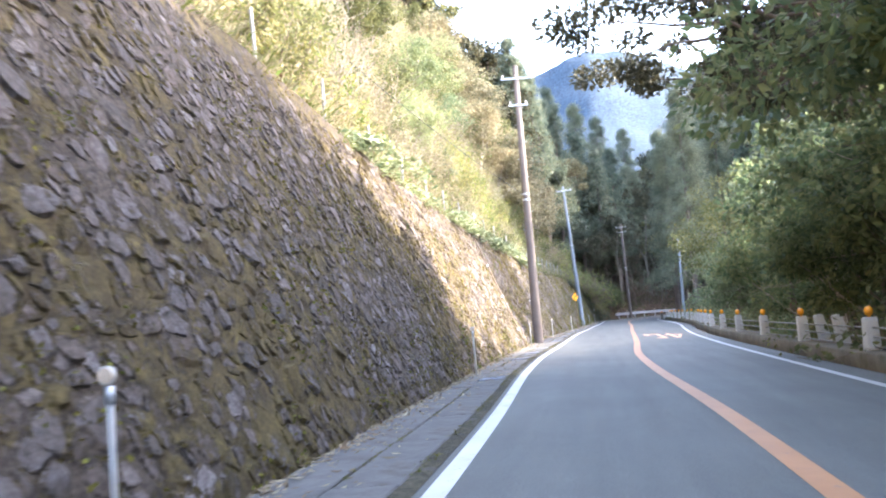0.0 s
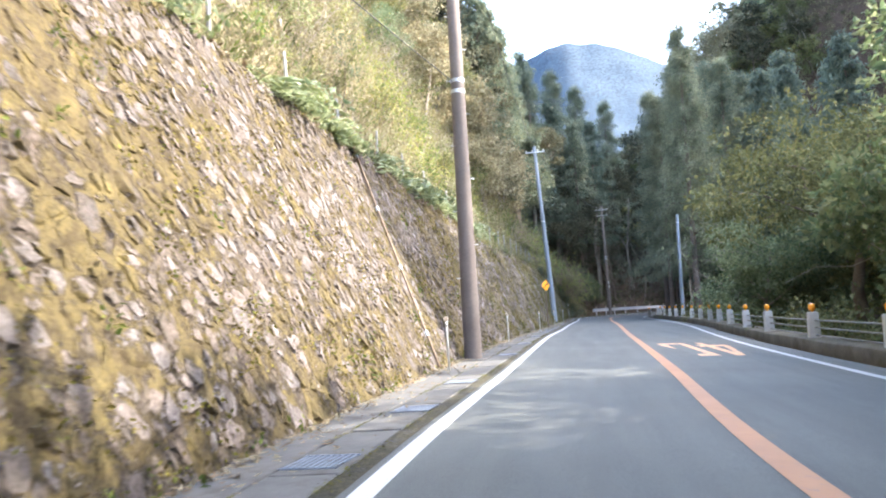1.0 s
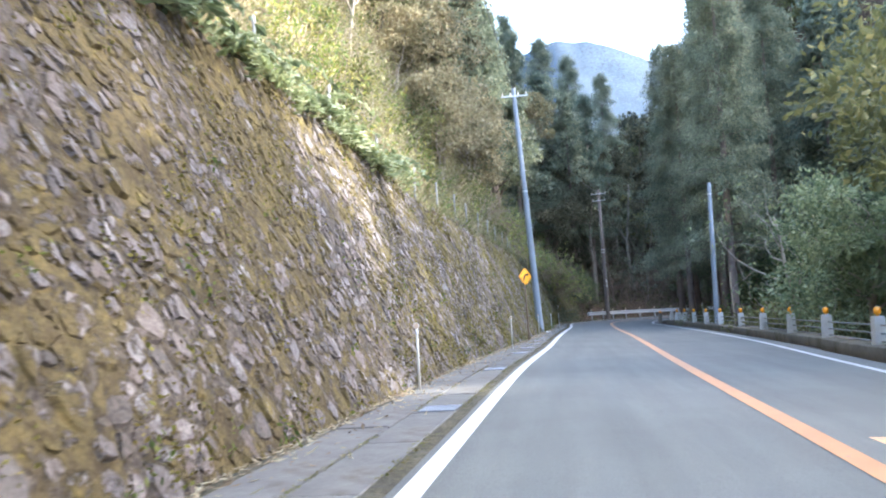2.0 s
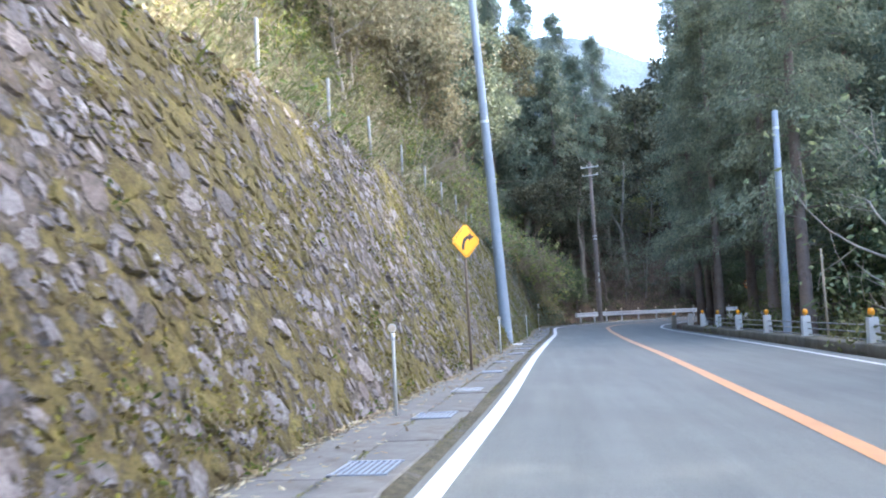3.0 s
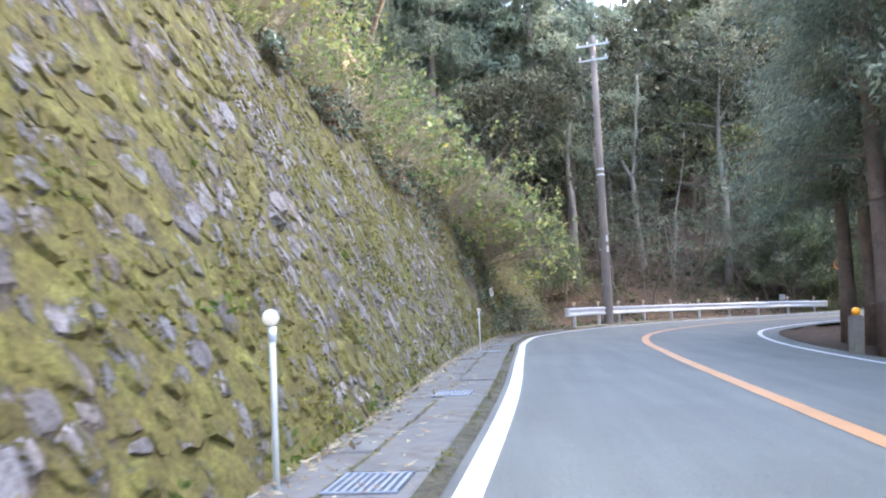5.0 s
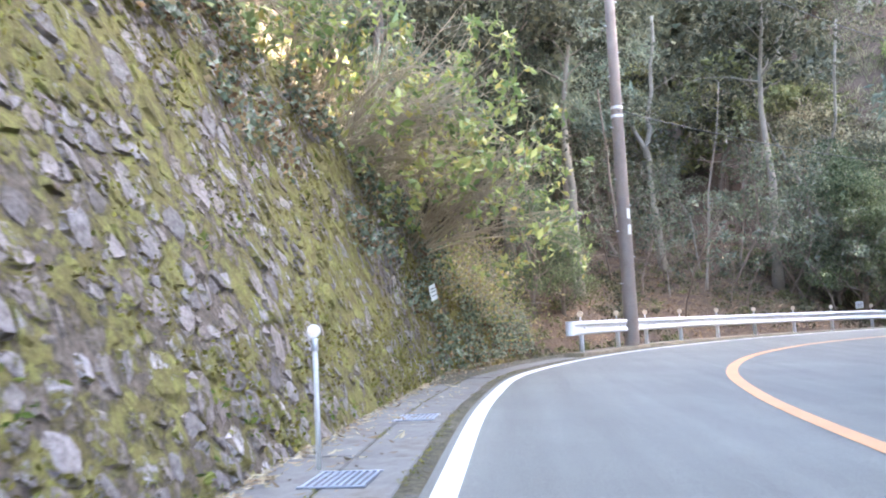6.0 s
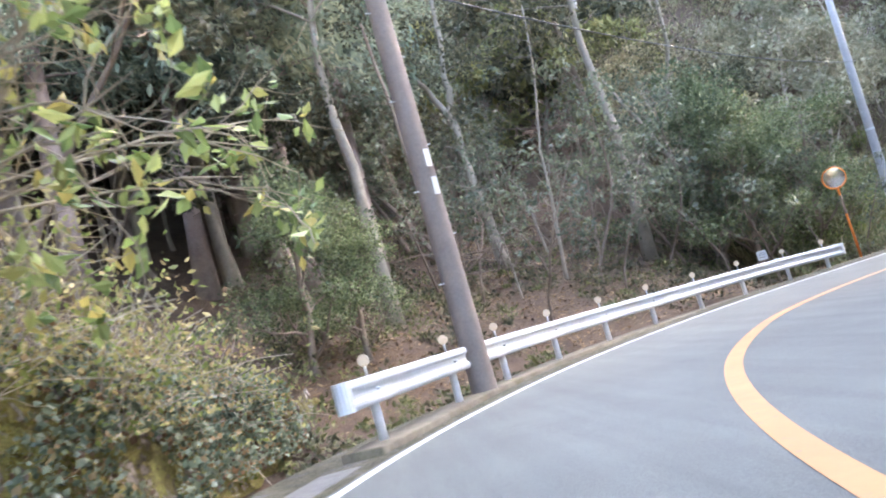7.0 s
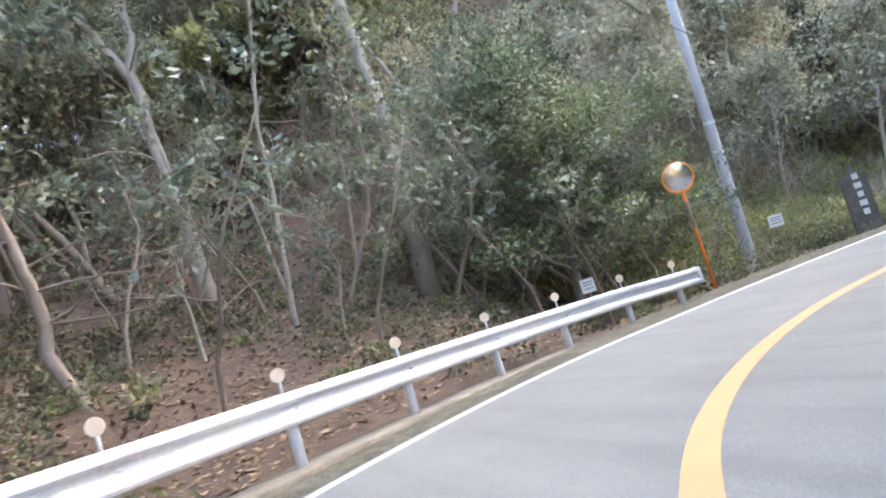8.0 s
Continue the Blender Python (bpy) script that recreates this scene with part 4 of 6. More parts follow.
    for z in (0.10, 0.30, 0.50):
        pts = [(parapet_x(y, 1.24), y, z - 0.06) for y in np.arange(PARAPET_POSTS[0], 104.7, 1.4)]
        v, f = tube(pts, [0.021] * len(pts), 8)
        ob = part("guard_pipe", poly_mesh("guard_pipe", v, f, PIPE_GREY))
        tagged(ob, "long grey steel guard pipe running through the posts", "guard pipe", "guard pipes on the parapet")


def build_road_number():
    """The 40 painted for the oncoming lane."""
    def flat(name, loops, cx, cy, sx, sy):
        v, f = [], []
        for quad in loops:
            o = len(v)
            for a, b in quad:
                x, y = cx - a * sx, cy - b * sy
                zz = np.interp(x, [parapet_x(y, 0) - 3.4, parapet_x(y, 0)], [FALL[1], FALL[2]])
                v.append((x, y, zz + 0.008))
            f.append(tuple(range(o, o + len(quad))))
        return poly_mesh(name, v, f, FADED_ORANGE, False)
    ob = thing("speed_marking", pose(3.1, 43.2, -0.2), "faded orange painted speed number 40 on the asphalt", "road marking")
    inv = ob.matrix_world.inverted()
    four = [[(0.55, 0.0), (0.8, 0.0), (0.8, 1.0), (0.55, 1.0)], [(0.0, 0.22), (0.55, 0.22), (0.55, 0.36), (0.0, 0.36)], [(0.8, 0.22), (1.0, 0.22), (1.0, 0.36), (0.8, 0.36)], [(0.0, 0.36), (0.22, 0.36), (0.55, 0.82), (0.55, 1.0)]]
    zero = [[(0.0, 0.0), (0.25, 0.12), (0.25, 0.88), (0.0, 1.0)], [(0.75, 0.12), (1.0, 0.0), (1.0, 1.0), (0.75, 0.88)], [(0.0, 0.0), (1.0, 0.0), (0.75, 0.12), (0.25, 0.12)], [(0.25, 0.88), (0.75, 0.88), (1.0, 1.0), (0.0, 1.0)]]
    for name, q, cx in (("digit", four, 4.05), ("digit", zero, 3.02)):
        p = part(name, flat(name, q, cx, 46.6, 0.85, 7.0), None, ob)
        p.matrix_parent_inverse = inv


def build_mirror():
    ob = thing("traffic_mirror", pose(22.0, 149.1, -0.02, 0, 0, 0), "round convex traffic mirror on an orange post at the bend", "traffic mirror")
    v, f = lathe([(0.045, -0.3), (0.045, 3.4), (0.03, 3.42)], 14)
    part("post", poly_mesh("post", v, f, ORANGE_PAINT), None, ob, "orange painted steel post")
    v, f = lathe([(0.05, 1.75), (0.056, 1.77), (0.056, 2.48), (0.05, 2.5)], 14)
    part("sleeve", poly_mesh("sleeve", v, f, RUST_POST), None, ob, "brown weathered sleeve on the post")
    rot = Matrix.Rotation(radians(-38), 3, "Z")
    bm = bmesh.new()
    bmesh.ops.create_uvsphere(bm, u_segments=32, v_segments=60, radius=1.3)
    bmesh.ops.delete(bm, geom=[v for v in bm.verts if v.co.z < 1.3 * math.cos(0.32)], context="VERTS")
    bmesh.ops.translate(bm, vec=(0, 0, -1.3 * math.cos(0.314)), verts=bm.verts)
    bmesh.ops.rotate(bm, matrix=Matrix.Rotation(radians(96), 3, "X"), verts=bm.verts)
    bmesh.ops.translate(bm, vec=(0, -0.10, 3.2), verts=bm.verts)
    bmesh.ops.rotate(bm, matrix=rot, verts=bm.verts)
    m, n, l, b = mat("mirror_glass", 0.22, 1.0)
    b.inputs["Base Color"].default_value = (0.75, 0.77, 0.78, 1)
    for f in bm.faces:
        f.smooth = True
    part("mirror_face", bm, m, ob, "convex mirror face")
    v, f = tube([(0.42 * math.cos(a), -0.10, 3.2 + 0.42 * math.sin(a)) for a in np.linspace(0, 2 * math.pi, 33)], [0.022] * 33, 8, False)
    me = poly_mesh("rim", [rot @ Vector(p) for p in v], f, ORANGE_PAINT)
    part("rim", me, None, ob, "orange mirror rim")
    d = disc(0.40, 0.03, 32)
    bmesh.ops.translate(d, vec=(0, -0.05, 3.2), verts=d.verts)
    bmesh.ops.rotate(d, matrix=rot, verts=d.verts)
    part("back_plate", d, ORANGE_PAINT, ob)


def small_plate(x, y, z, w, h, turn, tilt, label, stake=True):
    ob = thing("small_plate", pose(x, y, z, 0, tilt, turn), label, "sign plate")
    part("plate", box(0, 0, 0, w, 0.015, h, 0.004), POST_WHITE, ob)
    for k in (-0.2, 0.05, 0.25):
        part("text_bar", box(0, -0.010, h * k, w * 0.7, 0.003, h * 0.06), BLACK, ob)
    if stake:
        g = ground_z(x, y)
        v, f = tube([(0, 0.02, g - z - 0.2), (0, 0.02, h * 0.4)], [0.018, 0.018], 8)
        part("stake", poly_mesh("stake", v, f, RUST_POST), None, ob)


def build_stone_marker():
    ob = thing("stone_marker", pose(31.6, 152.2, 0.0, 0, 0, -38), "dark upright stone marker with a rounded top and pale writing", "stone marker")
    bm = box(0, 0, 1.15, 0.85, 0.45, 2.5, 0.0)
    bmesh.ops.bevel(bm, geom=[e for e in bm.edges if e.verts[0].co.z > 1 and e.verts[1].co.z > 1 and abs(e.verts[0].co.y - e.verts[1].co.y) > 0.2], offset=0.36, segments=6, affect="EDGES")
    bmesh.ops.bevel(bm, geom=[e for e in bm.edges], offset=0.05, segments=2, affect="EDGES")
    bmesh.ops.triangulate(bm, faces=bm.faces)
    bmesh.ops.subdivide_edges(bm, edges=[e for e in bm.edges if e.calc_length() > 0.25], cuts=3, use_grid_fill=True)
    for q in bm.verts:
        if q.co.y > -0.2:
            q.co += Vector((1, 1, 0.6)) * 0.05 * noise.noise(q.co * 2.6)
    m = plain("dark_stone", (0.085, 0.078, 0.07), 0.9, 0, 0.2, 0.4, 2.4, (0.15, 0.135, 0.075), 0.7)
    part("stone", bm, m, ob)
    for k in range(5):
        part("text_bar", box(0.05, -0.232, 1.95 - 0.32 * k, 0.2 + 0.05 * (k % 2), 0.006, 0.2), POST_WHITE, ob, "pale carved character, unreadable")


def build_grates():
    first = None
    for x, y in ((-2.43, 17.5), (-2.6, 25.6), (-2.52, 29.2), (-2.45, 33.0), (-2.3, 41.5), (-2.3, 49.0), (-2.2, 56.5), (-2.0, 63.6), (-1.9, 67.0), (-1.8, 70.3), (-1.68, 74.3), (-1.58, 77.8), (-1.42, 81.8), (-1.3, 85.1), (-1.15, 88.7), (-0.95, 93.0), (-0.8, 97.5), (-0.72, 103), (-0.62, 113.4), (-0.5, 117.2)):
        m = pose(x - 0.06, y, 0.037, 0, 0, -3)
        if first:
            copy_thing(first, m)
            continue
        first = thing("drain_grating", m, "blue-grey steel drain grating set in the gutter slab", "drain grating", "gratings along the gutter")
        # Black plate under the bars paints the shade between them.
        part("grating_frame", box(0, 0, 0.004, 0.50, 0.62, 0.010), BLACK, first, "black plate standing in for the dark gaps")
        for k in range(9):
            part("bar", box(-0.22 + 0.055 * k, 0, 0.012, 0.024, 0.59, 0.010), GRATE_STEEL, first)
        for k in (-1, 1):
            part("cross_bar", box(0, 0.29 * k, 0.0125, 0.50, 0.03, 0.011), GRATE_STEEL, first)


def build_wall_pipe():
    """A weathered pipe that lies on the wall, from its top to the gutter."""
    pts = []
    for k in np.linspace(0, 1, 12):
        y, z = 36.7 + 3.2 * k, 0.1 + 5.9 * k
        pts.append((float(np.interp(y, WALL_FOOT[:, 1], WALL_FOOT[:, 0])) - 0.43 * z + 0.10, y, z))
    v, f = tube(pts, [0.03] * 12, 8)
    ob = thing("drain_pipe", pose(*pts[0]), "thin rusty brown pipe lying on the stone wall", "pipe")
    inv = ob.matrix_world.inverted()
    for name, data in [("pipe", (v, f))] + [("clamp", tube([Vector(pts[i]).lerp(Vector(pts[i + 1]), q) for q in (0.3, 0.5)], [0.04, 0.04], 8)) for i in (1, 4, 7, 10)]:
        p = part(name, poly_mesh(name, *data, RUST_POST if name == "pipe" else GALV), None, ob)
        p.matrix_parent_inverse = inv


build_poles()
build_delineators()
build_wall_pipe()
v, f = tube([(9.05, 85.9, -1.2), (9.02, 85.85, 1.0), (8.95, 85.6, 2.9)], [0.05, 0.047, 0.04], 8)
tagged(part("bamboo_stake", poly_mesh("bamboo_stake", v, f, TWIG)), "leaning pale bamboo stake behind the parapet", "stake")
build_curve_sign()
build_guard_rail()
build_parapet()
build_road_number()
build_mirror()
build_stone_marker()
build_grates()
small_plate(-1.0, 124.75, 1.86, 0.24, 0.34, 60, -18, "small white plate fixed to the mossy wall", False)
small_plate(17.7, 148.2, 1.09, 0.34, 0.34, -20, 0, "small white plate on a stake behind the guard rail")
small_plate(26.75, 151.2, 1.28, 0.45, 0.38, -30, 0, "small white plate on a stake beside the pole")
cable((-3.1, 40.35, 7.5), (-9.5, 31.5, 13.0), 0.25, 0.016, "guy_wire", "dark guy wire from the brown pole to the hillside")
cable((-3.0, 40.3, 13.9), (-2.6, 87.6, 15.3), 1.1)
cable((-2.6, 87.6, 15.3), (4.75, 134.9, 15.2), 1.2)
cable((4.75, 134.9, 8.2), (26.3, 151.6, 8.0), 0.5)
cable((4.75, 134.9, 15.0), (26.3, 151.6, 13.8), 0.7)


# ---- plants ----
def leaves(rng, centres, size, normal_up=0.5, slim=0.5, droop=0.0, spread=None, flat=False):
    """Diamond-shaped leaves or sprays, one quad each, at the centres."""
    n = len(centres)
    d = rng.normal(size=(n, 3))
    if spread is not None:
        d = d * 0.7 + spread * 1.3
    d[:, 2] -= droop
    if flat:
        d[:, 2] *= 0.2
    d /= np.linalg.norm(d, axis=1)[:, None] + 1e-9
    up = rng.normal(size=(n, 3)) * (1 - normal_up) + np.array([0, 0, 1]) * normal_up
    side = np.cross(d, up)
    side /= np.linalg.norm(side, axis=1)[:, None] + 1e-9
    s = (size * rng.uniform(0.6, 1.35, n))[:, None]
    nrm = np.cross(side, d)
    v = np.stack([centres - d * s * 0.5, centres + side * s * slim * 0.5 - nrm * s * 0.08, centres + d * s * 0.5, centres - side * s * slim * 0.5 - nrm * s * 0.08], 1)
    return v.reshape(-1, 3)


def quads(v):
    return np.arange(len(v)).reshape(-1, 4)


def ball(rng, n, shell=0.55):
    d = rng.normal(size=(n, 3))
    d /= np.linalg.norm(d, axis=1)[:, None]
    return d * (shell + (1 - shell) * rng.uniform(0, 1, (n, 1)) ** 0.6)


def branch(rng, start, direction, length, r, bends=5, wander=0.25, lift=0.1):
    p, d = Vector(start), Vector(direction).normalized()
    pts, rad = [p.copy()], [r]
    for k in range(bends):
        d = (d + Vector(rng.normal(size=3) * wander) + Vector((0, 0, lift))).normalized()
        p = p + d * (length / bends)
        pts.append(p.copy())
        rad.append(max(r * (1 - 0.8 * (k + 1) / bends), 0.006))
    return pts, rad


def broad_tree(seed, h, spread, n_leaf, leaf, leaf_mat, bark, label, r=0.2, low=0.3, lean=(0, 0), clusters=34, twist=0.12, name="broadleaf_tree", lite=0):
    rng = np.random.default_rng(seed)
    root = thing(name, Matrix(), label, "tree", "valley trees")
    pts, rad = branch(rng, (0, 0, -0.5), (lean[0], lean[1], 1), h * 0.78, r, 8, twist, 0.12)
    chunks = [tube(pts, [q + 0.3 * r * (k == 0) for k, q in enumerate(rad)], 9 - 3 * lite)]
    ends = []
    for k in range(11):
        f = low + (0.95 - low) * (k + rng.uniform(0, 0.8)) / 11
        i = min(int(f * 8), 7)
        p = pts[i].lerp(pts[i + 1], f * 8 - i) if i < 8 else pts[-1]
        a = k * 2.4 + rng.uniform(-0.5, 0.5)
        el = rng.uniform(0.1, 0.7) + f * 0.4
        length = spread * (1.15 - 0.5 * f) * rng.uniform(0.75, 1.15)
        b, br = branch(rng, p, (math.cos(a), math.sin(a), el), length, rad[i] * 0.45, 5, 0.2, 0.05)
        chunks.append(tube(b, br, 6 - 2 * lite, False))
        ends += [b[-1], b[3]]
        for q in (2, 3, 4):
            dd = Vector(rng.normal(size=3)) + Vector((math.cos(a), math.sin(a), 0.5))
            c, cr = branch(rng, b[q], dd, length * 0.45, br[q] * 0.6, 3, 0.3, 0.1)
            chunks.append(tube(c, cr, 5 - 2 * lite, False))
            ends.append(c[-1])
    ends.append(pts[-1])
    part("trunk", poly_mesh("trunk", *merge(chunks), bark), None, root)
    ends = np.array([tuple(e) for e in ends])
    pick = ends[rng.permutation(len(ends))[:clusters]]
    per = n_leaf // len(pick)
    cs, sp = [], []
    for e in pick:
        rr = spread * rng.uniform(0.16, 0.34)
        q = ball(rng, per, 0.35)
        cs.append(e + q * rr * np.array([1.15, 1.15, 0.72]))
        sp.append(q)
    v = leaves(rng, np.concatenate(cs), leaf, 0.45, 0.52, 0.15, np.concatenate(sp))
    part("crown", mesh_np("crown", v, quads(v), leaf_mat), None, root)
    return root


def cedar_tree(seed, h, label, n_leaf=8500, start=0.22, width=3.4, leaf=0.5):
    rng = np.random.default_rng(seed)
    root = thing("cedar_tree", Matrix(), label, "tree", "cedar grove")
    hs = np.linspace(0, 1, 10)
    pts = [(0.25 * math.sin(seed + 3 * t), 0.2 * math.cos(seed * 2 + 2 * t), -0.5 + (h + 0.5) * t) for t in hs]
    rad = [0.28 * (1 - t) ** 0.8 + 0.02 + 0.12 * (t == 0) for t in hs]
    chunks = [tube(pts, rad, 12)]
    cs, sp = [], []
    nb = 110
    for k in range(nb):
        t = start + (1 - start) * (k + rng.uniform(0, 1)) / nb
        z = h * t
        a = rng.uniform(0, 2 * math.pi)
        ln = width * ((1 - t) / (1 - start)) ** 0.65 * rng.uniform(0.55, 1.15) + 0.35
        dirv = np.array([math.cos(a), math.sin(a), 0.15])
        x0 = np.array([0.25 * math.sin(seed + 3 * t), 0.2 * math.cos(seed * 2 + 2 * t), z])
        end = x0 + dirv * ln + np.array([0, 0, -0.25 * ln])
        if k % 2 == 0:
            chunks.append(tube([tuple(x0), tuple((x0 + end) / 2 + [0, 0, 0.1 * ln]), tuple(end)], [0.05, 0.03, 0.01], 5, False))
        m = max(int(n_leaf / nb), 4)
        u = rng.uniform(0.25, 1.05, m)[:, None]
        c = x0 + (end - x0) * u + np.array([0, 0, 0.12 * ln]) * (1 - (2 * u - 1) ** 2) + rng.normal(size=(m, 3)) * [0.32, 0.32, 0.26]
        cs.append(c)
        sp.append(np.tile(dirv * 0.6, (m, 1)))
    for k in range(16):
        t = rng.uniform(0.05, start)
        a = rng.uniform(0, 6.28)
        chunks.append(tube([(0, 0, h * t), (math.cos(a) * 0.9, math.sin(a) * 0.9, h * t - 0.1)], [0.025, 0.008], 4, False))
    part("trunk", poly_mesh("trunk", *merge(chunks), BARK_CEDAR), None, root)
    v = leaves(rng, np.concatenate(cs), leaf, 0.15, 0.30, 1.0, np.concatenate(sp))
    part("crown", mesh_np("crown", v, quads(v), LEAF_CEDAR), None, root)
    return root


def shrub(seed, h, w, n_leaf, leaf, leaf_mat, label, stems=12, name="shrub", bark=BARK, group="shrubs on the slopes", arch=0.0, shell=0.3, thick=0.022):
    rng = np.random.default_rng(seed)
    root = thing(name, Matrix(), label, "shrub", group)
    chunks, ends = [], []
    for k in range(stems):
        a = rng.uniform(0, 2 * math.pi)
        s = rng.uniform(0.2, 0.9)
        b, br = branch(rng, (0.15 * math.cos(a), 0.15 * math.sin(a), -0.2), (math.cos(a) * s * w / h, math.sin(a) * s * w / h, 1), h * rng.uniform(0.7, 1.05), thick, 6, 0.18, -arch)
        chunks.append(tube(b, br, 5, False))
        ends += [tuple(q) for q in b[2:]]
        for q in (3, 4):
            c, cr = branch(rng, b[q], Vector(rng.normal(size=3)) + Vector((0, 0, 0.6)), h * 0.3, thick * 0.45, 3, 0.3, 0)
            chunks.append(tube(c, cr, 4, False))
            ends.append(tuple(c[-1]))
    part("branchwork", poly_mesh("branchwork", *merge(chunks), bark), None, root)
    ends = np.array(ends)
    e = ends[rng.integers(0, len(ends), n_leaf)]
    q = ball(rng, n_leaf, shell)
    c = e + q * w * 0.22
    c[:, 2] = np.maximum(c[:, 2], 0.02)
    v = leaves(rng, c, leaf, 0.4, 0.5, 0.1, q)
    part("foliage", mesh_np("foliage", v, quads(v), leaf_mat), None, root)
    return root


def overhang_bush(seed, reach, height, label, heading=(0.55, -0.25)):
    """A bush that leans out over the wall: fans of bare pale twigs, large leaves at their ends."""
    rng = np.random.default_rng(seed)
    root = thing("overhanging_bush", Matrix(), label, "bush", "thickets over the wall end")
    chunks, ends = [], []
    for k in range(30):
        a = rng.uniform(0, 2 * math.pi)
        out = Vector((heading[0] + 0.75 * math.cos(a), heading[1] + 0.75 * math.sin(a), rng.uniform(0.55, 1.5)))
        b, br = branch(rng, (0.3 * math.cos(a), 0.3 * math.sin(a), -0.3), out, height * rng.uniform(0.75, 1.1), 0.03, 7, 0.14, -0.05)
        chunks.append(tube(b, br, 5, False))
        for q in (2, 3, 4, 5, 6):
            d = (b[q] - b[q - 1]).normalized()
            for _ in range(2):
                c, cr = branch(rng, b[q], d + Vector(rng.normal(size=3) * 0.5), reach * rng.uniform(0.25, 0.42), 0.013, 5, 0.16, 0.0)
                chunks.append(tube(c, [max(w, 0.005) for w in cr], 4, False))
                for i in (3, 5):
                    e, er = branch(rng, c[i], (c[i] - c[i - 1]).normalized() + Vector(rng.normal(size=3) * 0.55), reach * 0.16, 0.007, 3, 0.2, 0.0)
                    chunks.append(tube(e, [max(w, 0.004) for w in er], 3, False))
                    ends.append((tuple(e[-1]), q))
    part("branchwork", poly_mesh("branchwork", *merge(chunks), TWIG), None, root, "bare pale brown twigs")
    pts = np.array([e for e, q in ends])
    outer = np.linalg.norm(pts - pts.mean(0), axis=1)
    keep = rng.uniform(0, 1, len(pts)) < np.where(outer > np.quantile(outer, 0.5), 0.62, 0.12)
    pts = pts[keep]
    m = 7
    q = ball(rng, len(pts) * m, 0.2)
    c = np.repeat(pts, m, 0) + q * 0.2
    v = leaves(rng, c, 0.21, 0.45, 0.5, 0.15, q)
    part("foliage", mesh_np("foliage", v, quads(v), LEAF_BUSH), None, root, "large yellow-green leaves")
    return root


def bank_tree(trunk, r, limbs, label, seed, bark, n_leaf=2600, top=6.0, twigs=16):
    """A tree of the shaded bank: a bent stem through the given points, limbs, bare twigs low down and a thin crown high up."""
    rng = np.random.default_rng(seed)
    base = Vector(trunk[0])
    root = thing("bank_tree", pose(*base), label, "tree", "trees on the bank")

    def bend(points, r0, r1):
        p = [Vector(q) - base for q in points]
        pts = []
        for i in range(len(p) - 1):
            for k in range(4):
                pts.append(p[i].lerp(p[i + 1], k / 4) + Vector(rng.normal(size=3) * 0.25 * r0))
        pts.append(p[-1])
        return pts, list(np.linspace(r0, r1, len(pts)))
    d = (Vector(trunk[-1]) - Vector(trunk[-2])).normalized()
    end = Vector(trunk[-1]) + (d + Vector((0, 0, 1))).normalized() * top
    pts, rad = bend([base - Vector((0, 0, 0.4))] + list(trunk[1:]) + [end], r, r * 0.35)
    rad[0] *= 1.45
    rad[1] *= 1.15
    chunks = [tube(pts, rad, 10)]
    ends = [pts[-1], pts[-3], pts[-5]]
    for limb in limbs:
        lp, lr = bend(limb, r * 0.72, r * 0.2)
        chunks.append(tube(lp, lr, 8, False))
        ends += [lp[-1], lp[-3]]
    for k in range(twigs):
        i = int(rng.integers(3, len(pts)))
        a = rng.uniform(0, 2 * math.pi)
        b, br = branch(rng, pts[i], (math.cos(a), math.sin(a), rng.uniform(-0.1, 0.8)), rng.uniform(1.2, 3.2), max(0.012, rad[i] * 0.25), 5, 0.22, 0.02)
        chunks.append(tube(b, [max(q, 0.006) for q in br], 5, False))
        if i > len(pts) * 0.6:
            ends.append(b[-1])
    part("trunk", poly_mesh("trunk", *merge(chunks), bark), None, root)
    e = np.array([tuple(q) for q in ends])[rng.integers(0, len(ends), n_leaf)]
    q = ball(rng, n_leaf, 0.2)
    v = leaves(rng, e + q * [1.5, 1.5, 0.9], 0.2, 0.45, 0.5, 0.1, q)
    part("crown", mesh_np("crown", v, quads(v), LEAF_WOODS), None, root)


PLANTED = {}


def plant(kind, x, y, z=None, turn=None, size=1.0):
    """One more of a kind, on the ground at x, y. The first use moves the model itself."""
    z = ground_z(x, y) if z is None else z
    turn = random.uniform(0, 360) if turn is None else turn
    m = pose(x, y, z - 0.05, 0, 0, turn)
    if kind.name not in PLANTED:
        PLANTED[kind.name] = 1
        kind.matrix_world = m @ Matrix.Diagonal((size, size, size, 1))
        return kind
    ob = copy_thing(kind, m)
    ob.matrix_world = m @ Matrix.Diagonal((size, size, size, 1))
    return ob


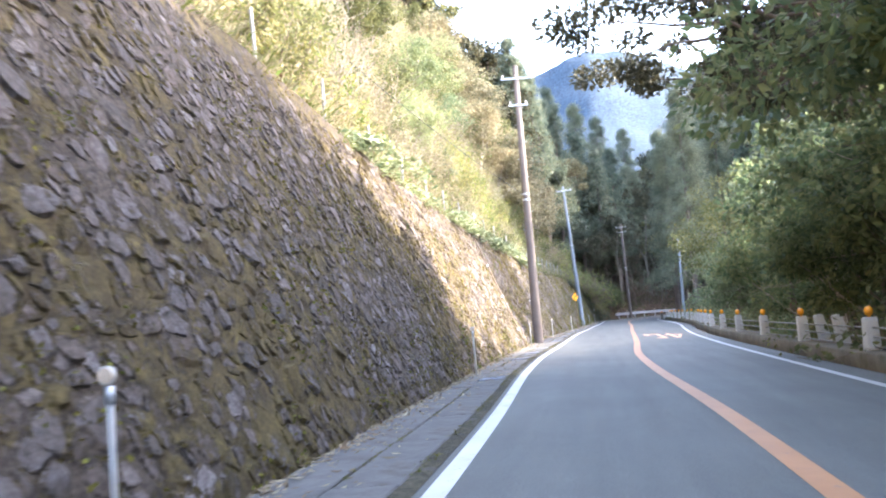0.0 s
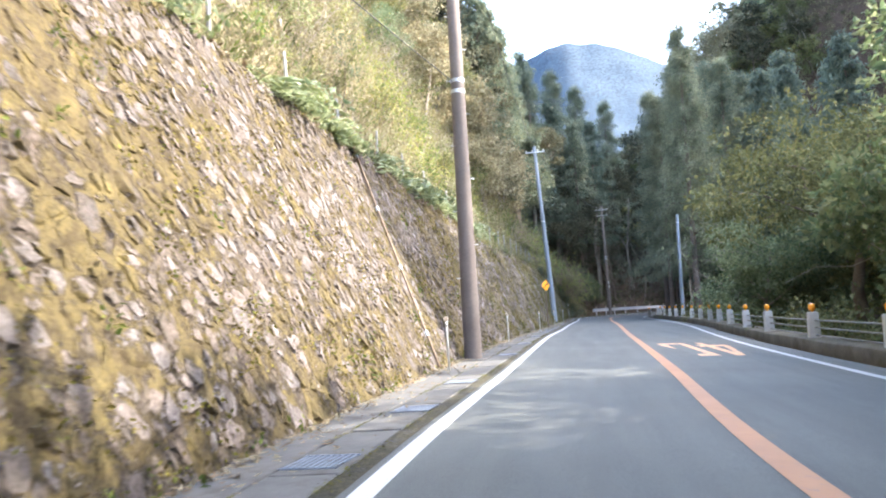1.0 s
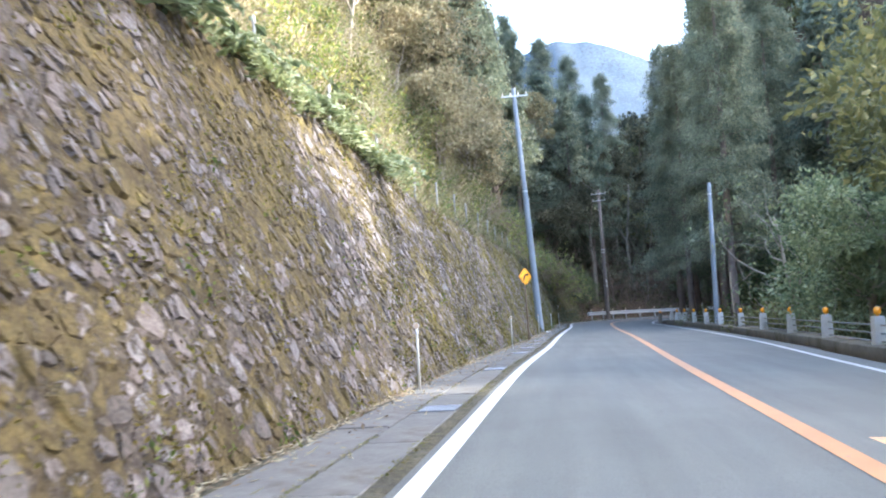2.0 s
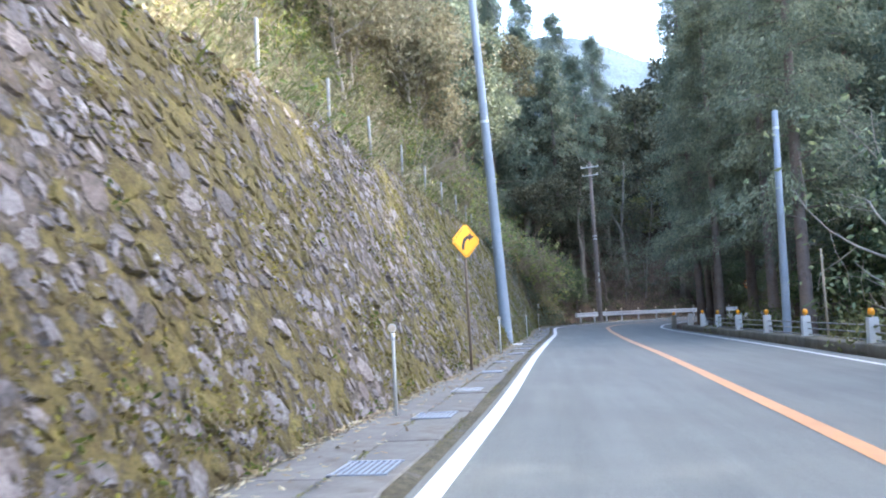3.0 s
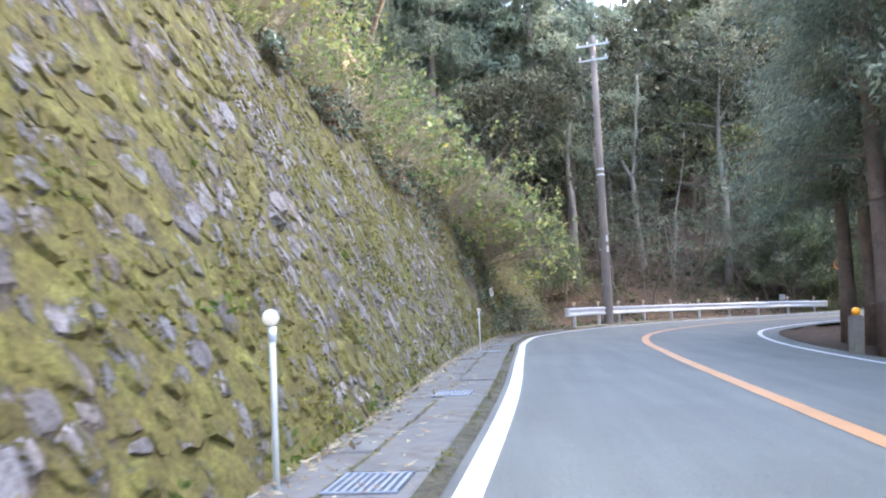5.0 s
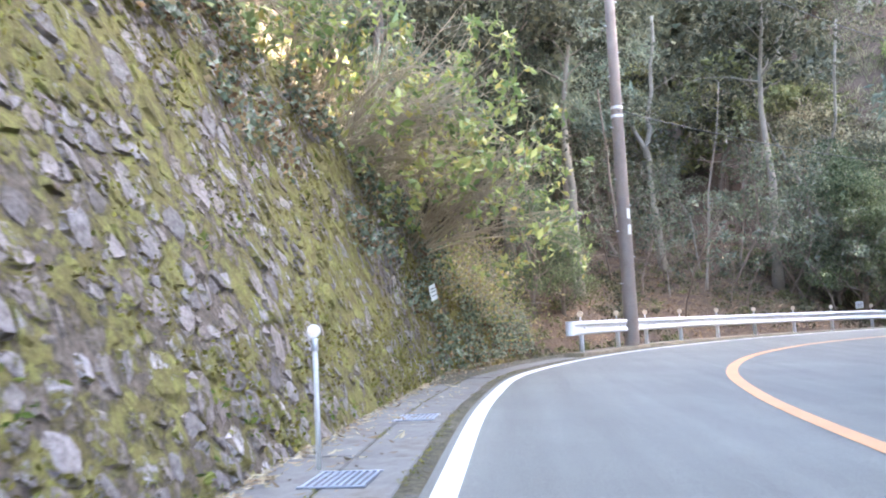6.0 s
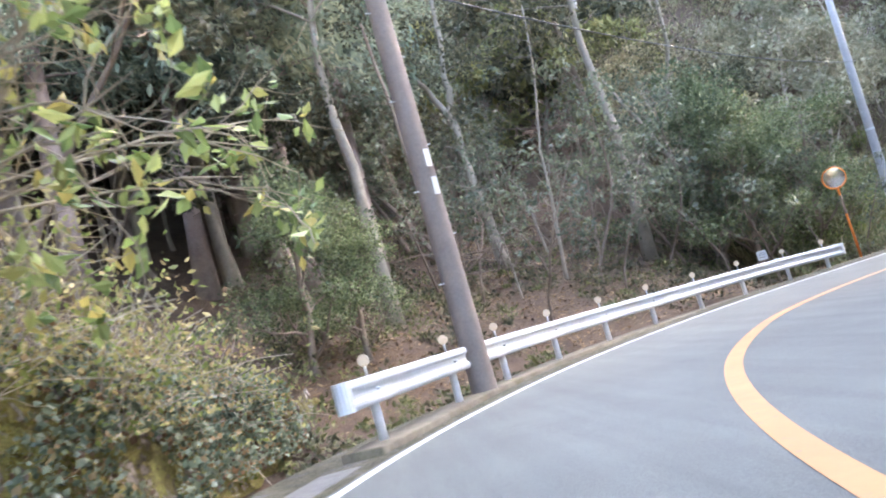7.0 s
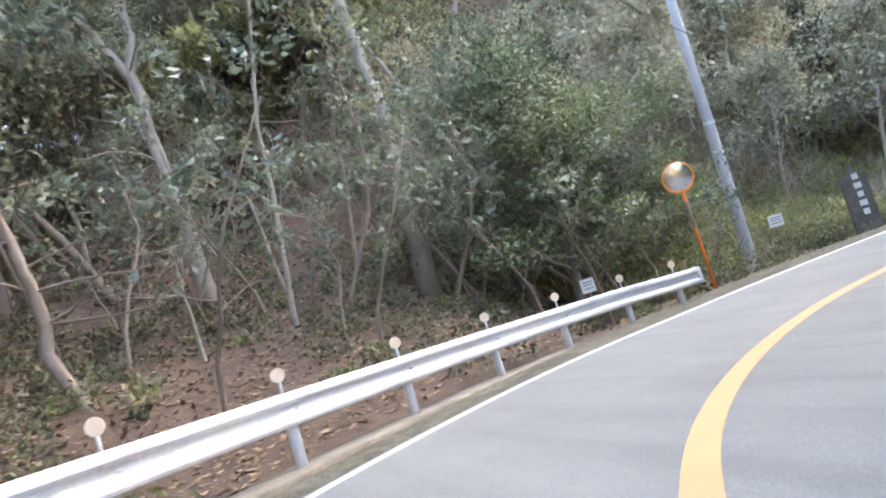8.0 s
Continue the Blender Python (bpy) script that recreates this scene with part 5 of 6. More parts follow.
random.seed(21)
BROAD = [
    broad_tree(1, 13, 5.0, 16000, 0.21, LEAF_BROAD, BARK, "evergreen broadleaf tree with a spreading leafy crown", 0.26),
    broad_tree(2, 15, 5.5, 13000, 0.27, LEAF_OLIVE, BARK, "broadleaf tree with an olive-green sunlit crown", 0.28, 0.35, (0.1, 0.05)),
    broad_tree(3, 17, 5.0, 9000, 0.36, LEAF_DARK, BARK, "tall dark evergreen broadleaf tree", 0.28, 0.3),
    broad_tree(4, 9, 4.0, 10000, 0.21, LEAF_BROAD, BARK_PALE, "small rounded evergreen tree beside the parapet", 0.17, 0.25),
]
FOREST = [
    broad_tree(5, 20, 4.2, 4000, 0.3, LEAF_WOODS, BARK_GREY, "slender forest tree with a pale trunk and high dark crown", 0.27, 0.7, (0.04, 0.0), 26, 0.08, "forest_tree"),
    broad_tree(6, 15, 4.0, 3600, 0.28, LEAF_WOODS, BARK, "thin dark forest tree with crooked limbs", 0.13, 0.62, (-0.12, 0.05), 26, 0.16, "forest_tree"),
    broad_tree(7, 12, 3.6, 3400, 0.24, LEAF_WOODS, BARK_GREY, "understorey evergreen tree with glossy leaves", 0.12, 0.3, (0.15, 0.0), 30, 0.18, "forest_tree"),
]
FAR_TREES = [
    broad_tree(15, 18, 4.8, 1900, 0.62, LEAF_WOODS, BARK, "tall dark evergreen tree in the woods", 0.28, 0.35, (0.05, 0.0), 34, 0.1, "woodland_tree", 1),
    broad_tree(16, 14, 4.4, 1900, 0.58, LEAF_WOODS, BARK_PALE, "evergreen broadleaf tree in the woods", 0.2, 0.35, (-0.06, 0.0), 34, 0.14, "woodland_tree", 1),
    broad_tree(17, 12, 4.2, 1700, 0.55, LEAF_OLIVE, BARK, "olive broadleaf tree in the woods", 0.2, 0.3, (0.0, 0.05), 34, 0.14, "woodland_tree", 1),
]
EVERGREEN = broad_tree(9, 11, 3.6, 12000, 0.17, LEAF_GLOSSY, BARK, "dense glossy evergreen tree with several stems behind the rail", 0.22, 0.08, (0.05, 0.0), 44, 0.16, "evergreen_tree")
SAPLINGS = [
    broad_tree(41, 7, 1.6, 260, 0.2, LEAF_DARK, BARK, "thin bare sapling with a crooked brown stem", 0.05, 0.35, (0.1, 0.0), 14, 0.2, "sapling"),
    broad_tree(42, 9, 1.8, 420, 0.2, LEAF_DARK, BARK, "thin bare sapling with a few leaves", 0.06, 0.4, (-0.1, 0.05), 16, 0.18, "sapling"),
]
CEDARS = [cedar_tree(11, 27, "tall straight dark cedar with drooping sprays", 33000, 0.2, 3.5, 0.24), cedar_tree(12, 24, "tall straight dark cedar with drooping sprays", 10000, 0.26, 3.1, 0.46)]
SHRUBS = [
    shrub(21, 1.8, 1.5, 1500, 0.15, LEAF_BRIGHT, "leafy bright green shrub on the slope"),
    shrub(22, 2.4, 2.0, 1200, 0.17, LEAF_OLIVE, "olive-green shrub with bare twigs on the slope", 16),
    shrub(23, 1.3, 1.4, 1500, 0.13, LEAF_BROAD, "low dark green shrub on the forest floor", 10),
    shrub(24, 2.6, 2.2, 260, 0.12, LEAF_OLIVE, "bare pale brushwood on the slope", 26, "brushwood", BARK_PALE),
]
THICKET = [
    shrub(31, 4.6, 3.4, 2800, 0.15, LEAF_BRIGHT, "tall thicket of arching brown stems with bright green leaves", 46, "thicket", BARK_PALE, "thickets over the wall end", 0.12, 0.5, 0.016),
    shrub(32, 3.0, 2.6, 3000, 0.12, LEAF_TANGLE, "tangled thicket of brown stems and withered leaves", 60, "thicket", BARK_PALE, "thickets over the wall end", 0.14, 0.4, 0.010),
]

# Added trees, crowns mostly above the view, that block sun from the near wall.
TALL = [broad_tree(51, 21, 6.0, 21000, 0.31, LEAF_SUNNY, BARK, "very tall evergreen tree added so its dense crown shades the wall", 0.36, 0.38, (-0.04, 0.0), 46, 0.08, "tall_evergreen_tree")]
for x, y, s in ((12.5, 17.6, 1.14), (12.0, 11.3, 1.2), (13.5, 4.0, 1.1), (12.5, -4.0, 1.0), (17.5, 18.5, 1.3), (18.0, 13.0, 1.1), (18.5, 5.0, 1.1), (13.0, -14.0, 1.0), (23.0, 12.0, 1.2)):
    plant(TALL[0], x, y, size=s)
# stream side: the gap between y 24 and 50 lets the sun reach the wall
for k, x, y, s in ((1, 11.5, 13, 1.35), (0, 10.5, 3, 1.3), (1, 12.5, -8, 1.3), (2, 14.0, 9, 1.45), (2, 13.5, 15.5, 1.45), (0, 12.2, 25.8, 1.36), (0, 12.6, 21.6, 1.5), (3, 12.9, 27.0, 1.4), (3, 13.2, 30.5, 1.4), (3, 12.8, 34.0, 1.35), (0, 12.6, 15.5, 1.3), (1, 12.0, 6.0, 1.35), (2, 15, -4, 1.4), (2, 11.0, -20, 1.2), (0, 15.5, 20, 1.2), (2, 17, 8, 1.3),
                   (0, 19.5, 65, 1.25), (1, 17.6, 69, 1.1), (2, 22, 76, 1.35), (0, 20.5, 83, 1.1), (2, 23.5, 89, 1.3), (1, 22, 60, 1.2),
                   (0, 22, 50, 0.9), (0, 12.5, 46, 0.92), (3, 10.8, 39, 1.25), (0, 13.5, 33, 0.9), (3, 10.5, 28.5, 1.2), (1, 19, 38, 0.85), (0, 21, 29, 0.85), (2, 17.5, 52, 1.0), (2, 26, 58, 1.3), (2, 24, 95, 1.4), (1, 24, 78, 1.3), (0, 26, 66, 1.2)):
    plant(BROAD[k], x, y, size=s)
PALE_TREE = broad_tree(61, 8.5, 3.9, 11000, 0.21, LEAF_PALE, BARK_PALE, "rounded pale grey-green tree behind the parapet", 0.2, 0.42, (-0.05, 0.0), 44, 0.14)
UMBRELLA = broad_tree(62, 14.0, 6.6, 18000, 0.22, LEAF_OLIVE, BARK, "wide flat-topped tree with a dark leaning trunk", 0.42, 0.68, (-0.12, 0.0), 44, 0.14)
BARE = broad_tree(63, 8.0, 3.6, 500, 0.2, LEAF_PALE, BARK_PALE, "nearly bare tree with pale twisted limbs", 0.16, 0.25, (-0.15, 0.0), 40, 0.2)
plant(PALE_TREE, 12.3, 73.0, size=1.05)
plant(PALE_TREE, 16.2, 74.0, size=1.1)
plant(UMBRELLA, 15.1, 63.8, turn=0, size=1.15)
plant(BARE, 12.6, 89.0, turn=200, size=1.55)
plant(CEDARS[0], 10.8, 92.6, size=1.0)
plant(BROAD[3], 16.5, 98.0, size=1.2)
for k in range(4):
    plant(BROAD[3], 11.0 + 0.5 * (k % 2), 24.5 + 3.2 * k, size=1.32)
# tall dark trees over the far end of the wall
for k in range(18):
    plant((FOREST[0], BROAD[2], CEDARS[1])[k % 3], random.uniform(-11, -6.0), 114.5 + 0.5 * k, size=random.uniform(0.85, 1.15))
# thin light trees on the slope above the wall
for k in range(30):
    x, y = random.uniform(-22, -8.5), random.uniform(42, 100)
    plant((BROAD[1], PALE_TREE, SAPLINGS[1])[k % 3], x, y, size=random.uniform(0.45, 0.8))
HILL_TREE = broad_tree(64, 11.0, 3.6, 3600, 0.3, CANE_DRY, BARK_PALE, "thin pale tree with withered leaves on the hillside", 0.13, 0.3, (0.08, 0.0), 40, 0.16, "hillside_tree")
for k in range(34):
    plant(HILL_TREE, -6.6 - 9 * random.random() ** 1.3, 76 + 1.05 * k, size=random.uniform(0.65, 1.2))
plant(BROAD[3], 16.5, 92.0, size=1.35)
plant(BROAD[3], 15.2, 86.0, size=1.0)
for x, y, s in ((10.6, 116, 1.0), (13.0, 110, 1.1), (10.2, 107.5, 0.9), (12.2, 103.5, 1.05), (14.5, 118, 1.05), (16.5, 113, 1.1), (13.2, 124, 1.0), (17, 122, 1.1), (18.5, 106, 1.1), (20.5, 116, 1.15), (21, 126, 1.1), (15.5, 99, 1.0), (24, 109, 1.2), (25, 120, 1.15), (22, 101, 1.1), (28, 128, 1.1), (31, 115, 1.2), (29, 104, 1.2), (34, 126, 1.2), (18.5, 97, 1.1)):
    plant(CEDARS[x > 17], x, y, size=s)

# beyond the bend
bank_tree(((9.78, 154.71, 3.6), (9.42, 154.75, 7.4), (9.28, 154.76, 11.0), (9.6, 154.73, 12.9)), 0.25, (((9.3, 154.8, 10.4), (8.4, 154.5, 12.2), (7.2, 154.2, 13.6)),), "pale grey forest tree with a stout straight trunk", 201, BARK_GREY)
bank_tree(((11.03, 150.76, 2.2), (11.39, 150.7, 5.1), (11.55, 150.67, 7.4), (12.2, 150.56, 10.4)), 0.075, (), "slender grey sapling with bare side twigs", 202, BARK_GREY, 500, 3.0, 26)
bank_tree(((6.48, 145.82, 1.65), (6.24, 145.8, 2.7), (6.07, 145.79, 4.6), (5.88, 145.78, 6.1)), 0.14, (), "brown leaning forest tree with a slim trunk", 203, BARK, 1400)
bank_tree(((19.8, 155.65, 1.2), (19.7, 155.7, 3.7), (19.65, 155.73, 5.8), (19.85, 155.64, 9.7), (20.3, 155.4, 12.0)), 0.19, (((19.75, 155.65, 4.6), (18.3, 156.4, 8.9), (17.3, 156.9, 11.3), (16.7, 157.2, 13.5)),), "forked brown tree with a long slanting limb", 204, BARK_GREY)
bank_tree(((8.7, 148.43, 1.95), (8.65, 148.43, 3.4)), 0.045, (), "thin pale dead sapling", 205, BARK_GREY, 60, 1.0, 5)
bank_tree(((11.94, 155.38, 3.5), (11.6, 155.4, 6.7), (11.15, 155.5, 7.6)), 0.055, (), "thin crooked pale sapling", 206, BARK_GREY, 120, 2.0, 10)
for k, x, y, s in ((0, 4.0, 146, 1.0), (1, 2.0, 142.5, 0.9), (0, 1.0, 150, 1.1), (1, 7.5, 156, 1.1)):
    plant(FOREST[k], x, y, size=s)
plant(SAPLINGS[1], 12.6, 151.0, turn=60, size=1.25)
plant(CEDARS[0], 13.2, 125.5, size=1.0)
# Cedars added inside the bend to keep sun streaks off the road.
for x, y in ((24.5, 132.5), (28.0, 134.5), (31.5, 136.5), (35.5, 137.5), (38.5, 139.0), (42.5, 140.3), (46.5, 141.3), (26.6, 136.2), (30.0, 130.0), (26.0, 126.0)):
    plant(CEDARS[1], x, y, size=1.1)
plant(CEDARS[1], 20.5, 136.0 - 6.0, size=1.0)
plant(CEDARS[0], 16.8, 132.0 - 5.0, size=1.0)
plant(EVERGREEN, 18.9, 153.6, size=1.0)
plant(EVERGREEN, 19.6, 151.8, size=0.85)
plant(EVERGREEN, 24.0, 154.5, size=0.8)
plant(EVERGREEN, 1.6, 139.5, size=0.55)
plant(EVERGREEN, 2.9, 141.0, size=0.45)
rng = random.Random(8)
for x, y, s in ((-8, 150, 1.35), (-5, 147, 1.3), (-2, 150, 1.25), (1.5, 149, 1.15), (4.5, 154, 1.15), (-6, 156, 1.4), (-1, 157, 1.3), (3, 160, 1.2), (-11, 152, 1.4), (8, 163, 1.1), (-14, 147, 1.3), (-9.5, 144, 1.2)):
    plant(CEDARS[int(s * 20) % 2], x, y, size=s)
for j in range(120):
    x, y = rng.uniform(2, 26), rng.uniform(144, 168)
    d, _ = offsets(np.array([[x, y]]), FINE_L)
    if d[0] < -3.5:
        plant(SAPLINGS[rng.randrange(2)], x, y, size=rng.uniform(0.6, 1.3))
for j in range(150):
    x, y = rng.uniform(-12, 50), rng.uniform(150, 192)
    if y < 152 + max(0, x - 15) * 0.25 + rng.uniform(0, 4) or (x > 27 and y < 178):
        continue
    plant((FOREST if y < 163 else FAR_TREES)[rng.randrange(3)], x, y, size=rng.uniform(0.8, 1.3) * (0.7 if x > 22 else 1.0))
for j in range(70):
    x, y = rng.uniform(-34, 2), rng.uniform(112, 165)
    if x > -6.5 and y < 133 or x > -1 and y < 142:
        continue
    if x > -4 and y < 147:
        continue
    plant((FOREST if x > -13 else FAR_TREES)[rng.randrange(3)], x, y, size=rng.uniform(0.9, 1.3))
# upper left hillside
for j in range(46):
    x, y = rng.uniform(-34, -11), rng.uniform(84, 118)
    if y < 112 and x > -24:
        continue
    plant(FAR_TREES[rng.randrange(3)], x, y, size=rng.uniform(0.7, 1.1))
for j in range(30):
    x, y = rng.uniform(-46, -27), rng.uniform(-20, 80)
    plant(FAR_TREES[rng.randrange(3)], x, y, size=rng.uniform(0.7, 1.0))
# shrubs on the slope above the wall
for j in range(170):
    y = rng.uniform(5, 118)
    x = -6.6 - rng.uniform(0, 1) ** 1.3 * 15 + max(0, y - 60) * 0.025
    plant(SHRUBS[rng.choice((0, 1, 1, 3, 3))], x, y, size=rng.uniform(0.6, 1.4))
# thickets at the end of the wall
for k, x, y, z, s in ((1, -1.2, 128.6, 1.9, 0.85), (1, -0.6, 130.9, 1.2, 0.85), (1, -0.3, 133.8, 0.6, 0.8), (0, -5.2, 120.5, 6.2, 1.0), (0, -5.6, 116.0, 6.8, 0.9)):
    plant(THICKET[k], x, y, z, size=s)
BUSHES = [overhang_bush(91, 3.4, 4.4, "pale-twigged bush with yellow-green leaves leaning over the wall"), overhang_bush(92, 2.8, 3.4, "bush of pale twigs and bright leaves on the wall")]
for k, x, y, z, turn, s in ((0, -1.9, 127.0, 3.2, 0, 1.0), (0, -3.4, 123.0, 4.6, 40, 0.95), (1, -4.7, 118.5, 6.0, 20, 1.0), (1, -5.1, 112.5, 6.3, 70, 0.85), (1, -3.4, 125.5, 4.6, 10, 1.15), (1, -5.3, 107.0, 6.3, 30, 0.7), (0, -6.4, 104.5, 8.0, 0, 0.7), (0, -6.6, 110.0, 8.2, 10, 0.85), (0, -6.9, 99.0, 8.6, 50, 0.7)):
    plant(BUSHES[k], x, y, z, turn, s)
for j in range(90):
    y = rng.uniform(-10, 104)
    plant(SHRUBS[rng.choice((1, 2))], parapet_x(y, 2.6) + rng.uniform(0, 6), y, size=rng.uniform(0.7, 1.5))


def build_far_woods():
    """Tree crowns on the far slopes, past counting."""
    rng = np.random.default_rng(77)
    spots = []
    while len(spots) < 2000:
        if rng.uniform() < 0.6:
            x, y = 32 + rng.uniform(0, 1) ** 1.5 * 150, rng.uniform(-30, 330)
        else:
            x, y = rng.uniform(-80, 60), rng.uniform(215, 330)
        spots.append((x, y))
    spots = np.array(spots)
    z = ground_height(spots[:, 0], spots[:, 1])
    dl, _ = offsets(spots, FINE_L)
    keep = (np.abs(dl + 2) > 12) & ~((spots[:, 1] > 135) & (spots[:, 1] < 215) & (spots[:, 0] < 85))
    spots, z = spots[keep], z[keep]
    cs, sp, big = [], [], []
    for (x, y), g in zip(spots, z):
        r = rng.uniform(3.0, 5.4)
        tall = rng.uniform(1.0, 2.0)
        m = 110
        q = ball(rng, m, 0.75)
        q[:, 2] = np.abs(q[:, 2]) * 1.1 - 0.25
        cs.append(np.array([x, y, g + 4 + r * 0.5]) + q * [r, r, r * tall])
        sp.append(q)
    v = leaves(rng, np.concatenate(cs), 1.45, 0.4, 0.7, 0.1, np.concatenate(sp))
    tagged(part("far_woods", mesh_np("far_woods", v, quads(v), FAR_WOODS)), "dense evergreen woods covering the far valley slopes", "woods", "", "stuff")


def build_mountain():
    az = np.radians(np.linspace(-32, 34, 140))
    peak = np.interp(np.degrees(az), [-32, -12, -5, -1.6, 1, 4, 7.8, 12, 20, 34], [13, 15.5, 17.0, 17.7, 18.9, 18.1, 16.6, 15.0, 13.5, 12])
    rows = []
    for k in np.linspace(0, 1, 40):
        d = 560 + 380 * k
        hh = 940 * np.tan(np.radians(peak)) * (k ** 1.15)
        x, y = d * np.sin(az), d * np.cos(az)
        hh = hh + lumps(x, y, 0.02, 5.0) * 9 * k + lumps(x, y, 0.07, 9.0) * 3
        rows.append(np.column_stack([x, y, hh - 8]))
    v = np.array(rows)
    n, m = v.shape[:2]
    i = np.arange(n * m).reshape(n, m)
    f = np.column_stack([i[:-1, :-1].ravel(), i[:-1, 1:].ravel(), i[1:, 1:].ravel(), i[1:, :-1].ravel()])
    # Blue haze of the distance is put into the ridge's base colour.
    mt = ground_mat("haze_tinted_mountain", [(0.034, 0.054, 0.076), (0.042, 0.062, 0.085), (0.05, 0.072, 0.092)], 0.03, 1.0, 0.15)
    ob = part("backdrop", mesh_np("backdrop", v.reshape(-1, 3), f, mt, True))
    tagged(ob, "distant wooded mountain ridge with blue haze in its colour", "mountain", "", "structure")


def build_slope_grass():
    rng = np.random.default_rng(31)
    n = 9000
    y = rng.uniform(4, 124, n)
    bt = np.interp(y, *WALL_B)
    h = np.interp(y, *WALL_H)
    foot = np.interp(y, WALL_FOOT[:, 1], WALL_FOOT[:, 0])
    x = foot - bt * h - 0.15 - rng.uniform(0, 1, n) ** 1.2 * 13
    z = ground_height(x, y)
    blades = 9
    c = np.repeat(np.column_stack([x, y, z]), blades, 0)
    m = len(c)
    a = rng.uniform(0, 2 * np.pi, m)
    out = np.column_stack([np.cos(a), np.sin(a), np.zeros(m)])
    ln = rng.uniform(0.35, 1.0, m)[:, None]
    base = c + out * rng.uniform(0, 0.12, (m, 1))
    tip = base + out * ln * rng.uniform(0.3, 0.8, (m, 1)) + np.array([0.25, 0, 0]) * ln
    tip[:, 2] += (ln * rng.uniform(0.4, 1.0, (m, 1)))[:, 0]
    mid = (base + tip) / 2
    mid[:, 2] += ln[:, 0] * 0.18
    w = np.cross(tip - base, rng.normal(size=(m, 3)))
    w = w / (np.linalg.norm(w, axis=1)[:, None] + 1e-9) * 0.016
    v = np.stack([base, mid - w, tip, mid + w], 1).reshape(-1, 3)
    q = quads(v)
    dry = np.repeat(rng.uniform(0, 1, n) < 0.72, blades)
    for name, sel, mt, label in (("dry_grass", dry, GRASS_DRY, "tufts of dry straw-coloured grass on the slope"), ("green_grass", ~dry, GRASS_GREEN, "tufts of green grass on the slope")):
        vv = v.reshape(-1, 4, 3)[sel].reshape(-1, 3)
        tagged(part(name, mesh_np(name, vv, quads(vv), mt)), label, "grass", "", "stuff")


def build_hillside_brush():
    """Thin canes with dry and yellow-green leaves that cover the hillside above the wall, past counting."""
    rng = np.random.default_rng(35)
    n = 15000
    y = rng.uniform(2, 117, n)
    foot = np.interp(y, WALL_FOOT[:, 1], WALL_FOOT[:, 0])
    crest = foot - np.interp(y, *WALL_B) * np.interp(y, *WALL_H)
    back = 0.7 + rng.uniform(0, 1, n) ** 1.25 * 18
    x = crest - back
    z = ground_height(x, y)
    tall = np.clip(0.5 + back * 0.22, 0.6, 2.7) * rng.uniform(0.55, 1.3, n)
    lean = rng.normal(0, 0.22, (n, 2)) + [0.30, 0.0]
    base = np.column_stack([x, y, z - 0.1])
    tip = base + np.column_stack([lean * tall[:, None], tall])
    mid = (base + tip) / 2 + np.column_stack([-0.12 * lean * tall[:, None], np.zeros(n)])
    w = np.cross(tip - base, rng.normal(size=(n, 3)))
    w = w / (np.linalg.norm(w, axis=1)[:, None] + 1e-9) * 0.014
    stems = np.stack([base - w, base + w, mid + w, mid - w, mid - w, mid + w, tip + w * 0.3, tip - w * 0.3], 1).reshape(-1, 3)
    tagged(part("cane_stems", mesh_np("cane_stems", stems, quads(stems), BARK_PALE)), "thin pale canes standing on the hillside", "canes", "", "stuff")
    m = 13
    u = 0.3 + 0.75 * rng.uniform(0, 1, (n, m, 1)) ** 0.8
    c = (base[:, None] * (1 - u) + tip[:, None] * u + rng.normal(size=(n, m, 3)) * [0.16, 0.16, 0.12]).reshape(-1, 3)
    v = leaves(rng, c, 0.22, 0.35, 0.34, 0.25).reshape(-1, 4, 3)
    patch = np.array([noise.noise(Vector((a * 0.16, b * 0.16, 4.0))) for a, b in zip(y, back)]) + rng.normal(0, 0.16, n)
    kind = np.repeat(np.where(patch > 0.30, 2, np.where(patch > 0.02, 1, 0)), m)
    for k, (name, mt, label) in enumerate((("dry_cane_leaves", CANE_DRY, "straw-coloured withered leaves of the hillside canes"), ("yellowing_cane_leaves", CANE_YELLOW, "yellow-green leaves of the hillside canes"), ("green_cane_leaves", LEAF_BRIGHT, "bright green leaves among the hillside canes"))):
        vv = v[kind == k].reshape(-1, 3)
        tagged(part(name, mesh_np(name, vv, quads(vv), mt)), label, "brush", "", "stuff")


